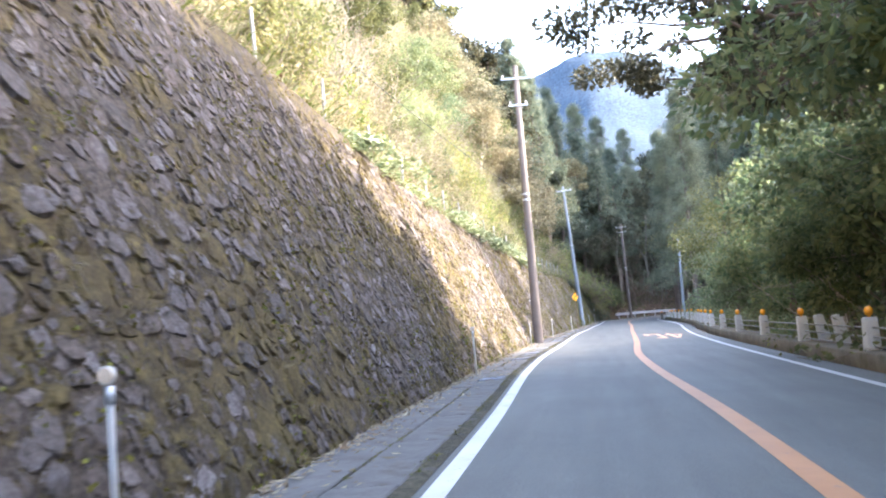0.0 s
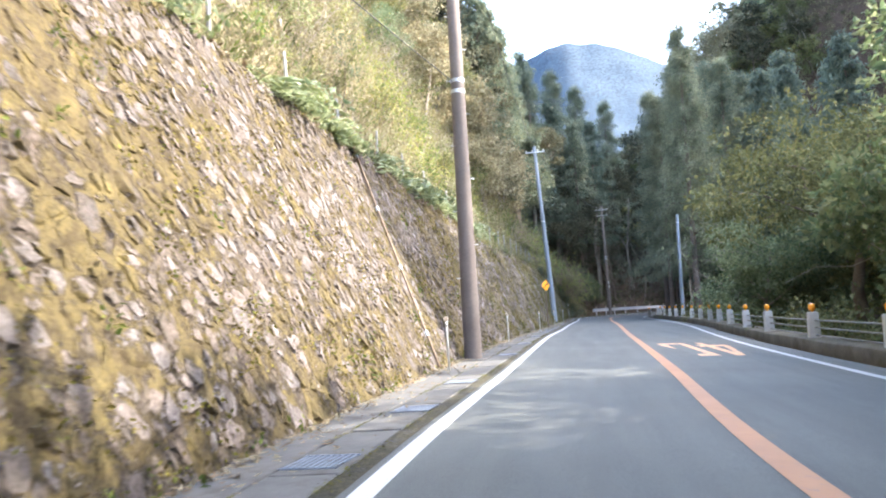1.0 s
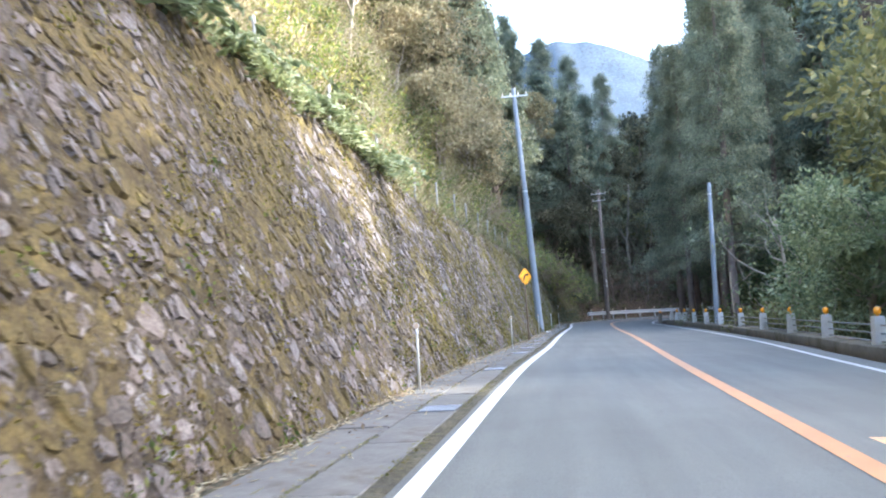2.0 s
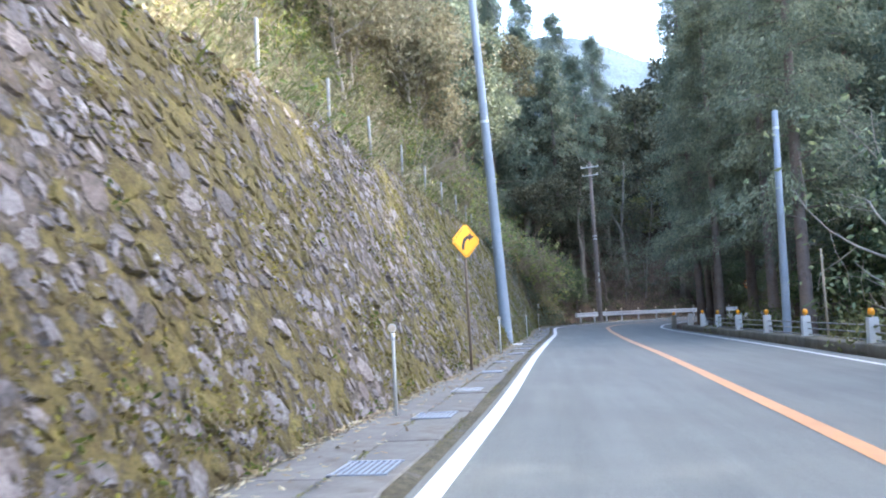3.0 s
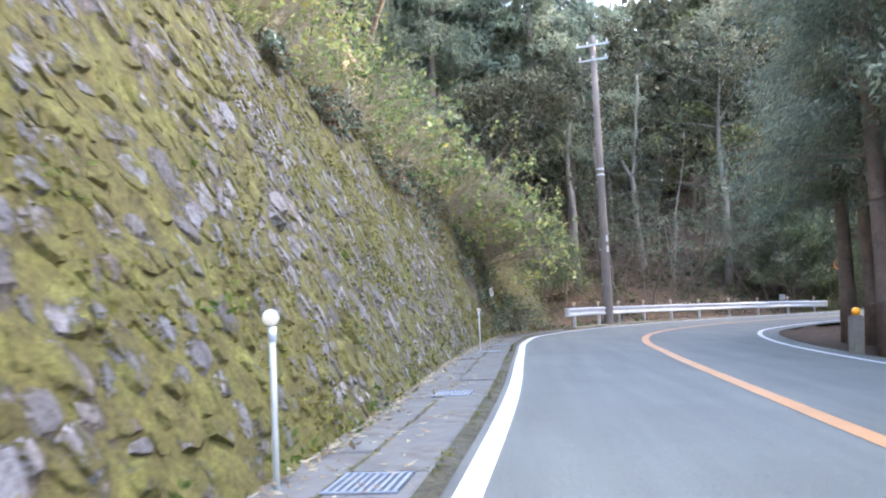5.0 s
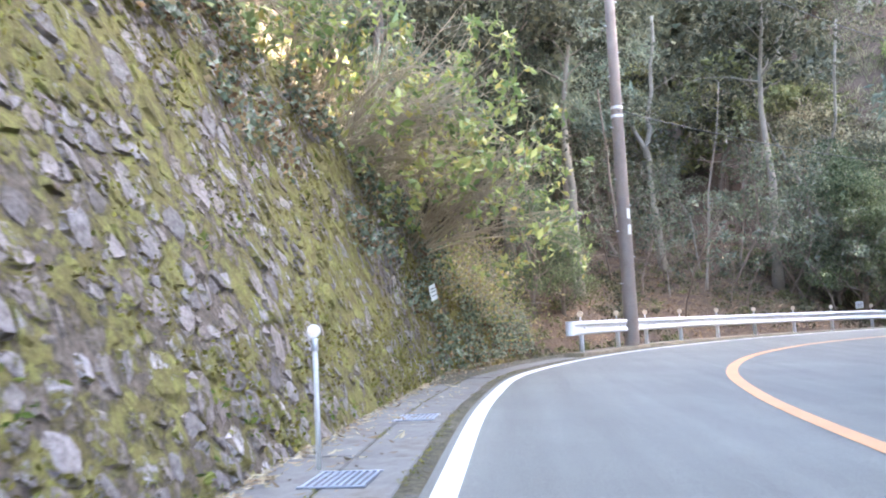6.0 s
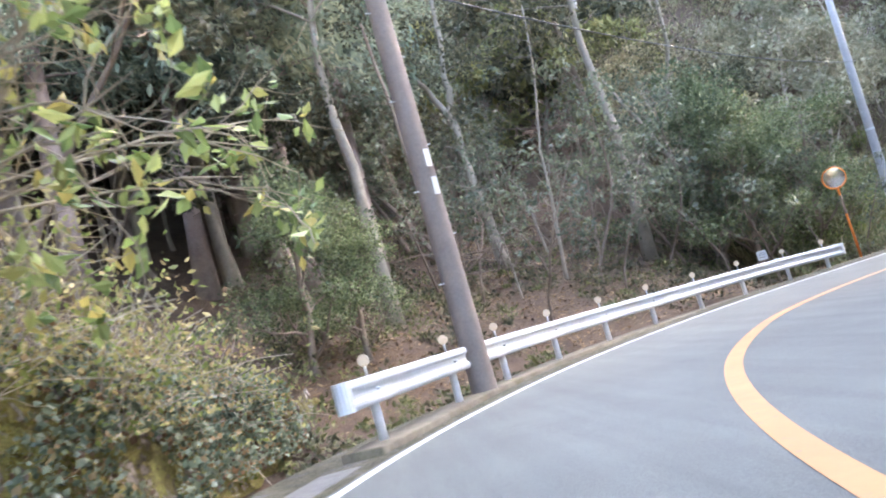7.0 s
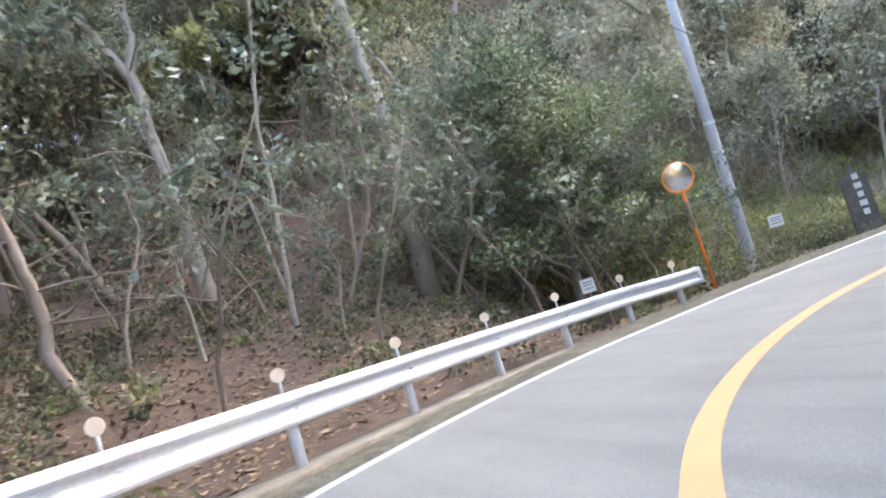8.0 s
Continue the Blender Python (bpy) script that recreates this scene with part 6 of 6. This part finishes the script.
def build_litter():
    """Fallen leaves along the foot of the wall and on the forest floor."""
    rng = np.random.default_rng(51)
    n = 8500
    y = rng.uniform(0, 132, n)
    x = np.interp(y, WALL_FOOT[:, 1], WALL_FOOT[:, 0]) + 0.02 + rng.exponential(0.09, n) + (rng.uniform(0, 1, n) > 0.8) * rng.uniform(0, 0.8, n)
    a = np.column_stack([x, y, 0.05 + rng.uniform(0, 0.04, n)])
    k = 7500
    ty = 15 + 109 * rng.uniform(0, 1, k) ** 0.7
    tx = np.interp(ty, WALL_FOOT[:, 1], WALL_FOOT[:, 0]) - np.interp(ty, *WALL_B) * np.interp(ty, *WALL_H) - rng.uniform(-0.05, 1.1, k)
    top = np.column_stack([tx, ty, np.maximum(ground_height(tx, ty), np.interp(ty, *WALL_H)) + 0.05])
    m = 42000
    fx, fy = rng.uniform(1, 34, m), rng.uniform(137, 160, m)
    d, _ = offsets(np.column_stack([fx, fy]), FINE_L)
    ok = d < -1.9
    fx, fy = fx[ok], fy[ok]
    b = np.column_stack([fx, fy, ground_height(fx, fy) + 0.03])
    v = leaves(rng, a, np.where(rng.uniform(0, 1, len(a)) > 0.85, 0.14, 0.085), 0.85, 0.34, 0.0, None, True)
    tagged(part("dry_litter", mesh_np("dry_litter", v, quads(v), STRAW)), "pale dry leaves and straw along the wall foot", "fallen leaves", "", "stuff")
    v = leaves(rng, np.concatenate([b, top]), np.concatenate([np.full(len(b), 0.15), np.full(k, 0.14)]), 0.85, 0.5, 0.0, None, True)
    tagged(part("fallen_leaves", mesh_np("fallen_leaves", v, quads(v), DEAD_LEAF)), "brown fallen leaves along the wall foot and bank", "fallen leaves", "", "stuff")


def build_wall_plants():
    """Moss cushions, ferns and weeds that grow from the joints."""
    rng = np.random.default_rng(61)
    n = 26000
    y = 2 + 132 * rng.uniform(0, 1, n) ** 0.8
    h, bt = np.interp(y, *WALL_H), np.interp(y, *WALL_B)
    z = h * rng.uniform(0, 1, n) ** 1.2
    dens = np.array([noise.noise(Vector((a * 0.5, b * 0.7, 3.0))) for a, b in zip(y, z)])
    ok = dens > 0.05
    y, z, bt = y[ok], z[ok], bt[ok]
    x = np.interp(y, WALL_FOOT[:, 1], WALL_FOOT[:, 0]) - bt * z + 0.05
    c = np.repeat(np.column_stack([x, y, z]), 3, 0) + rng.normal(size=(len(x) * 3, 3)) * [0.02, 0.06, 0.06]
    v = leaves(rng, c, 0.05, 0.3, 0.6, -0.2)
    tagged(part("wall_moss", mesh_np("wall_moss", v, quads(v), WALL_MOSS)), "olive moss tufts growing from the joints of the wall", "moss", "", "stuff")
    n = 14000
    y = rng.uniform(0, 126, n)
    seam = rng.integers(0, 2, n)
    dens = np.array([noise.noise(Vector((a * 0.45, 9.0 * k, 1.0))) for a, k in zip(y, seam)])
    y, seam = y[dens > -0.02], seam[dens > -0.02]
    x = np.interp(y, LINE_L[:300, 1], LINE_L[:300, 0]) - np.where(seam, 0.80, 0.19) + rng.normal(0, 0.022, len(y)) * np.where(seam, 1.0, 1.8)
    v = leaves(rng, np.column_stack([x, y, np.full(len(y), 0.046)]), 0.032, 0.9, 0.8, 0.0, None, True)
    tagged(part("seam_moss", mesh_np("seam_moss", v, quads(v), WALL_MOSS)), "olive moss in the seams of the gutter slabs", "moss", "", "stuff")
    n = 230
    y = rng.uniform(20, 134, n)
    h, bt = np.interp(y, *WALL_H), np.interp(y, *WALL_B)
    z = h * rng.uniform(0, 1, n) ** 3
    x = np.interp(y, WALL_FOOT[:, 1], WALL_FOOT[:, 0]) - bt * z + 0.05
    c = np.repeat(np.column_stack([x, y, z + 0.05]), 14, 0) + rng.normal(size=(n * 14, 3)) * [0.05, 0.1, 0.09]
    v = leaves(rng, c, 0.075, 0.3, 0.45, -0.2)
    tagged(part("wall_weeds", mesh_np("wall_weeds", v, quads(v), GRASS_GREEN)), "small green weeds at the foot of the wall", "weeds", "", "stuff")


def fern(seed):
    rng = np.random.default_rng(seed)
    root = thing("fern", Matrix(), "pale green fern with long drooping fronds on the wall top", "fern", "ferns on the wall top")
    for k in range(11):
        a = rng.uniform(-1.9, 1.9)
        ln = rng.uniform(0.7, 1.3)
        cs, sp = [], []
        pts = []
        for u in np.linspace(0, 1, 14):
            pts.append(np.array([math.cos(a) * ln * u, math.sin(a) * ln * u, ln * (0.9 * u - 1.15 * u * u)]))
        side = np.array([-math.sin(a), math.cos(a), 0])
        for u, p in zip(np.linspace(0, 1, 14)[1:], pts[1:]):
            w = 0.16 * math.sin(math.pi * min(u * 0.9 + 0.1, 1))
            for s in (-1, 1):
                cs.append(p + side * s * w * 0.6)
                sp.append(side * s * 2.0)
        v = leaves(rng, np.array(cs), 0.2, 0.7, 0.4, 0.1, np.array(sp))
        part("frond", mesh_np("frond", v, quads(v), LEAF_FERN), None, root)
    return root


def build_ferns():
    kinds = [fern(71), fern(72)]
    r = random.Random(15)
    for j in range(46):
        y = r.uniform(20, 62)
        h, bt = np.interp(y, *WALL_H), np.interp(y, *WALL_B)
        x = np.interp(y, WALL_FOOT[:, 1], WALL_FOOT[:, 0]) - bt * h - r.uniform(0.0, 0.9)
        plant(kinds[r.randrange(2)], float(x), y, float(h) + 0.05 + max(0.0, -(x - (np.interp(y, WALL_FOOT[:, 1], WALL_FOOT[:, 0]) - bt * h - 0.5)) * 0.5), r.uniform(-50, 50), r.uniform(0.8, 1.5))


def build_fence():
    """Old posts with wires along the top of the wall."""
    fence = thing("wire_fence", pose(-6.2, 20, 6), "old wire fence with thin pale posts on the wall top", "fence")
    inv = fence.matrix_world.inverted()
    tops = []
    r = random.Random(3)
    for y in np.arange(15.5, 116, 4.25):
        h, bt = float(np.interp(y, *WALL_H)), float(np.interp(y, *WALL_B))
        x = float(np.interp(y, WALL_FOOT[:, 1], WALL_FOOT[:, 0])) - bt * h - 0.55
        lean = r.uniform(-0.06, 0.06)
        v, f = tube([(x, y, h - 0.3), (x + lean, y + lean, h + 1.65), (x + lean, y + lean, h + 1.68)], [0.045, 0.042, 0.02], 8)
        p = part("post", poly_mesh("post", v, f, FENCE_GREY), None, fence)
        p.matrix_parent_inverse = inv
        tops.append(Vector((x + lean, y + lean, h)))
    for k in (0.55, 1.05, 1.5):
        v, f = tube([q + Vector((0, 0, k)) for q in tops], [0.0035] * len(tops), 4)
        p = part("wire", poly_mesh("wire", v, f, RUST_POST), None, fence)
        p.matrix_parent_inverse = inv


def build_undergrowth():
    """Low evergreen growth and ivy on the bank beyond the bend, past counting."""
    rng = np.random.default_rng(93)
    n = 6800
    x, y = rng.uniform(-2, 62, n), 134 + 90 * rng.uniform(0, 1, n) ** 1.15
    d, _ = offsets(np.column_stack([x, y]), FINE_L)
    thick = np.array([noise.noise(Vector((a * 0.16, b * 0.16, 2.0))) for a, b in zip(x, y)])
    ok = (d < np.where(x < 15, -1.8, -2.6)) & ((thick > -0.22) | (x > 19) | (y > 149))
    x, y = x[ok], y[ok]
    z = ground_height(x, y)
    m = 56
    r = rng.uniform(0.2, 0.75, len(x)) * np.where(x > 22, 1.6, 1.0) * np.where(y > 175, 1.6, 1.0)
    q = ball(rng, len(x) * m, 0.3)
    q[:, 2] = np.abs(q[:, 2]) * 0.9
    c = np.repeat(np.column_stack([x, y, z]), m, 0) + q * np.repeat(r, m)[:, None]
    v = leaves(rng, c, np.repeat(np.where(y > 168, 0.24, 0.15), m), 0.5, 0.5, 0.0, q)
    pale = np.repeat(rng.uniform(0, 1, len(x)) < 0.35, m)
    vv = v.reshape(-1, 4, 3)
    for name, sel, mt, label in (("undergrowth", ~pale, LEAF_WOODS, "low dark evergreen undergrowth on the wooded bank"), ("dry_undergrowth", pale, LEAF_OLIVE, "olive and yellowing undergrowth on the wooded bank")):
        w = vv[sel].reshape(-1, 3)
        tagged(part(name, mesh_np(name, w, quads(w), mt)), label, "undergrowth", "", "stuff")


def build_bank_grass():
    """Dry grass and bramble canes on the open hillside beyond the bend."""
    rng = np.random.default_rng(97)
    n = 8500
    x, y = rng.uniform(20, 64, n), rng.uniform(150, 215, n)
    d, _ = offsets(np.column_stack([x, y]), FINE_L)
    k = d < -4.5
    x, y = x[k], y[k]
    z = ground_height(x, y)
    c = np.repeat(np.column_stack([x, y, z]), 10, 0)
    m = len(c)
    a = rng.uniform(0, 2 * np.pi, m)
    out = np.column_stack([np.cos(a), np.sin(a), np.zeros(m)])
    ln = rng.uniform(0.5, 1.6, m)[:, None]
    base = c + out * rng.uniform(0, 0.25, (m, 1))
    tip = base + out * ln * rng.uniform(0.3, 0.9, (m, 1))
    tip[:, 2] += (ln * rng.uniform(0.3, 1.0, (m, 1)))[:, 0]
    mid = (base + tip) / 2
    mid[:, 2] += ln[:, 0] * 0.25
    w = np.cross(tip - base, rng.normal(size=(m, 3)))
    w = w / (np.linalg.norm(w, axis=1)[:, None] + 1e-9) * 0.03
    v = np.stack([base, mid - w, tip, mid + w], 1).reshape(-1, 3)
    tagged(part("dry_grass", mesh_np("dry_grass", v, quads(v), GRASS_DRY)), "tufts of dry grass and canes on the hillside past the bend", "grass", "", "stuff")


def build_ivy():
    """Ivy that hangs over the low end of the wall."""
    rng = np.random.default_rng(101)
    n = 26000
    y = rng.uniform(104, 136, n)
    h, bt = np.interp(y, *WALL_H), np.interp(y, *WALL_B)
    hang = np.interp(y, [104, 112, 119, 124], [0.10, 0.28, 0.5, 1.0])
    z = (h + 0.4) * (1 - hang * (1 - rng.uniform(0, 1, n) ** 0.8))
    dens = np.array([noise.noise(Vector((a * 0.7, b * 0.9, 6.0))) for a, b in zip(y, z)]) + np.clip((y - 127) * 0.06, -0.2, 1)
    ok = dens > -0.05
    y, z, bt = y[ok], z[ok], bt[ok]
    x = np.interp(y, WALL_FOOT[:, 1], WALL_FOOT[:, 0]) - bt * z + rng.uniform(0.02, 0.32, len(y))
    v = leaves(rng, np.column_stack([x, y, z + 0.05]), 0.105, 0.3, 0.75, 0.35)
    brown = np.repeat(rng.uniform(0, 1, len(y)) < np.where(y < 123, 0.42, 0.22), 4)
    for name, sel, mt, label in (("ivy", ~brown, LEAF_IVY, "dark green ivy over the low end of the wall"), ("withered_ivy", brown, DEAD_LEAF, "withered brown leaves caught in the ivy")):
        w = v[sel]
        tagged(part(name, mesh_np(name, w, quads(w), mt)), label, "ivy", "", "stuff")


def build_overhanging_tree():
    """A tree on the stream side whose limbs reach over the road."""
    rng = np.random.default_rng(88)
    root = thing("overhanging_tree", pose(10.2, 21.0, ground_z(10.2, 21.0)), "leafy tree whose crooked limbs reach over the road", "tree", "valley trees")
    g = ground_z(10.2, 21.0)
    base = Vector((10.2, 21.0, g))
    stem = [Vector((0, 0, -0.5)), Vector((-0.3, 0.1, 3.5)), Vector((-0.9, -0.2, 7.0)), Vector((-1.2, -0.1, 10.0)), Vector((-1.4, 0.3, 14.0))]
    chunks = [tube(stem, [0.34, 0.27, 0.23, 0.18, 0.06], 10)]
    cs, sp = [], []
    goals = ((-0.1, 19.0, 8.2), (1.0, 20.0, 8.9), (2.2, 20.0, 8.8), (0.6, 23.5, 8.2), (1.6, 22.5, 8.0), (2.1, 24.0, 8.0), (3.6, 21.0, 8.8), (4.6, 22.0, 8.2), (5.8, 22.5, 8.9), (6.4, 21.5, 7.7), (5.2, 24.0, 6.9), (4.3, 23.0, 7.4), (7.5, 17.5, 10.0), (7.0, 25.0, 10.5), (8.2, 19.0, 12.5))
    for k, goal in enumerate(goals):
        s0 = stem[2].lerp(stem[3], (k % 5) / 5)
        e = Vector(goal) - base
        pts = []
        for u in np.linspace(0, 1, 8):
            p = s0.lerp(e, u) + Vector((0, 0, 0.9 * math.sin(math.pi * u))) + Vector(rng.normal(size=3) * 0.22 * math.sin(math.pi * u))
            pts.append(p)
        chunks.append(tube(pts, list(np.linspace(0.085, 0.015, 8)), 6, False))
        for i in (4, 5, 6):
            b, br = branch(rng, pts[i], Vector(rng.normal(size=3)) + (e - s0).normalized(), 1.3, 0.025, 4, 0.35, 0.05)
            chunks.append(tube(b, br, 4, False))
            q = ball(rng, 170, 0.2)
            cs.append(np.array(tuple(b[-1])) + q * [0.6, 0.6, 0.3])
            sp.append(q)
        q = ball(rng, 420, 0.2)
        cs.append(np.array(tuple(e)) + q * [0.85, 0.8, 0.42])
        sp.append(q)
    part("trunk", poly_mesh("trunk", *merge(chunks), BARK), None, root)
    v = leaves(rng, np.concatenate(cs), 0.17, 0.5, 0.5, 0.1, np.concatenate(sp))
    part("crown", mesh_np("crown", v, quads(v), LEAF_WOODS), None, root)


for j in range(90):
    x, y = rng.uniform(23, 58), rng.uniform(156, 205)
    plant((SHRUBS[1], SHRUBS[3], SHRUBS[0], HILL_TREE, SHRUBS[3], HILL_TREE)[rng.randrange(6)], x, y, size=rng.uniform(0.8, 1.3) + 0.02 * (y - 156) * (rng.random() < 0.7))
for j in range(34):
    x, y = rng.uniform(44, 84), rng.uniform(166, 214)
    plant(FAR_TREES[rng.randrange(3)], x, y, size=rng.uniform(0.5, 0.8))
for j in range(26):
    x, y = rng.uniform(29, 48), rng.uniform(163, 178)
    plant((HILL_TREE, SHRUBS[1], SHRUBS[0], SHRUBS[3])[rng.randrange(4)], x, y, size=rng.uniform(0.55, 0.8) * (1.0 if j % 2 else 1.4))
for j in range(70):
    x, y = rng.uniform(22, 40), rng.uniform(152, 164)
    d, _ = offsets(np.array([[x, y]]), FINE_L)
    if d[0] < -4.3 and math.hypot(x - 31.6, y - 152.2) > 1.6:
        plant(SHRUBS[rng.choice((0, 1, 2, 2))], x, y, size=rng.uniform(0.6, 1.1))
build_overhanging_tree()
build_undergrowth()
build_bank_grass()
build_ivy()
build_fence()
build_ferns()
build_far_woods()
build_wall_plants()
build_mountain()
build_slope_grass()
build_hillside_brush()
build_litter()
build_stones(WALL)
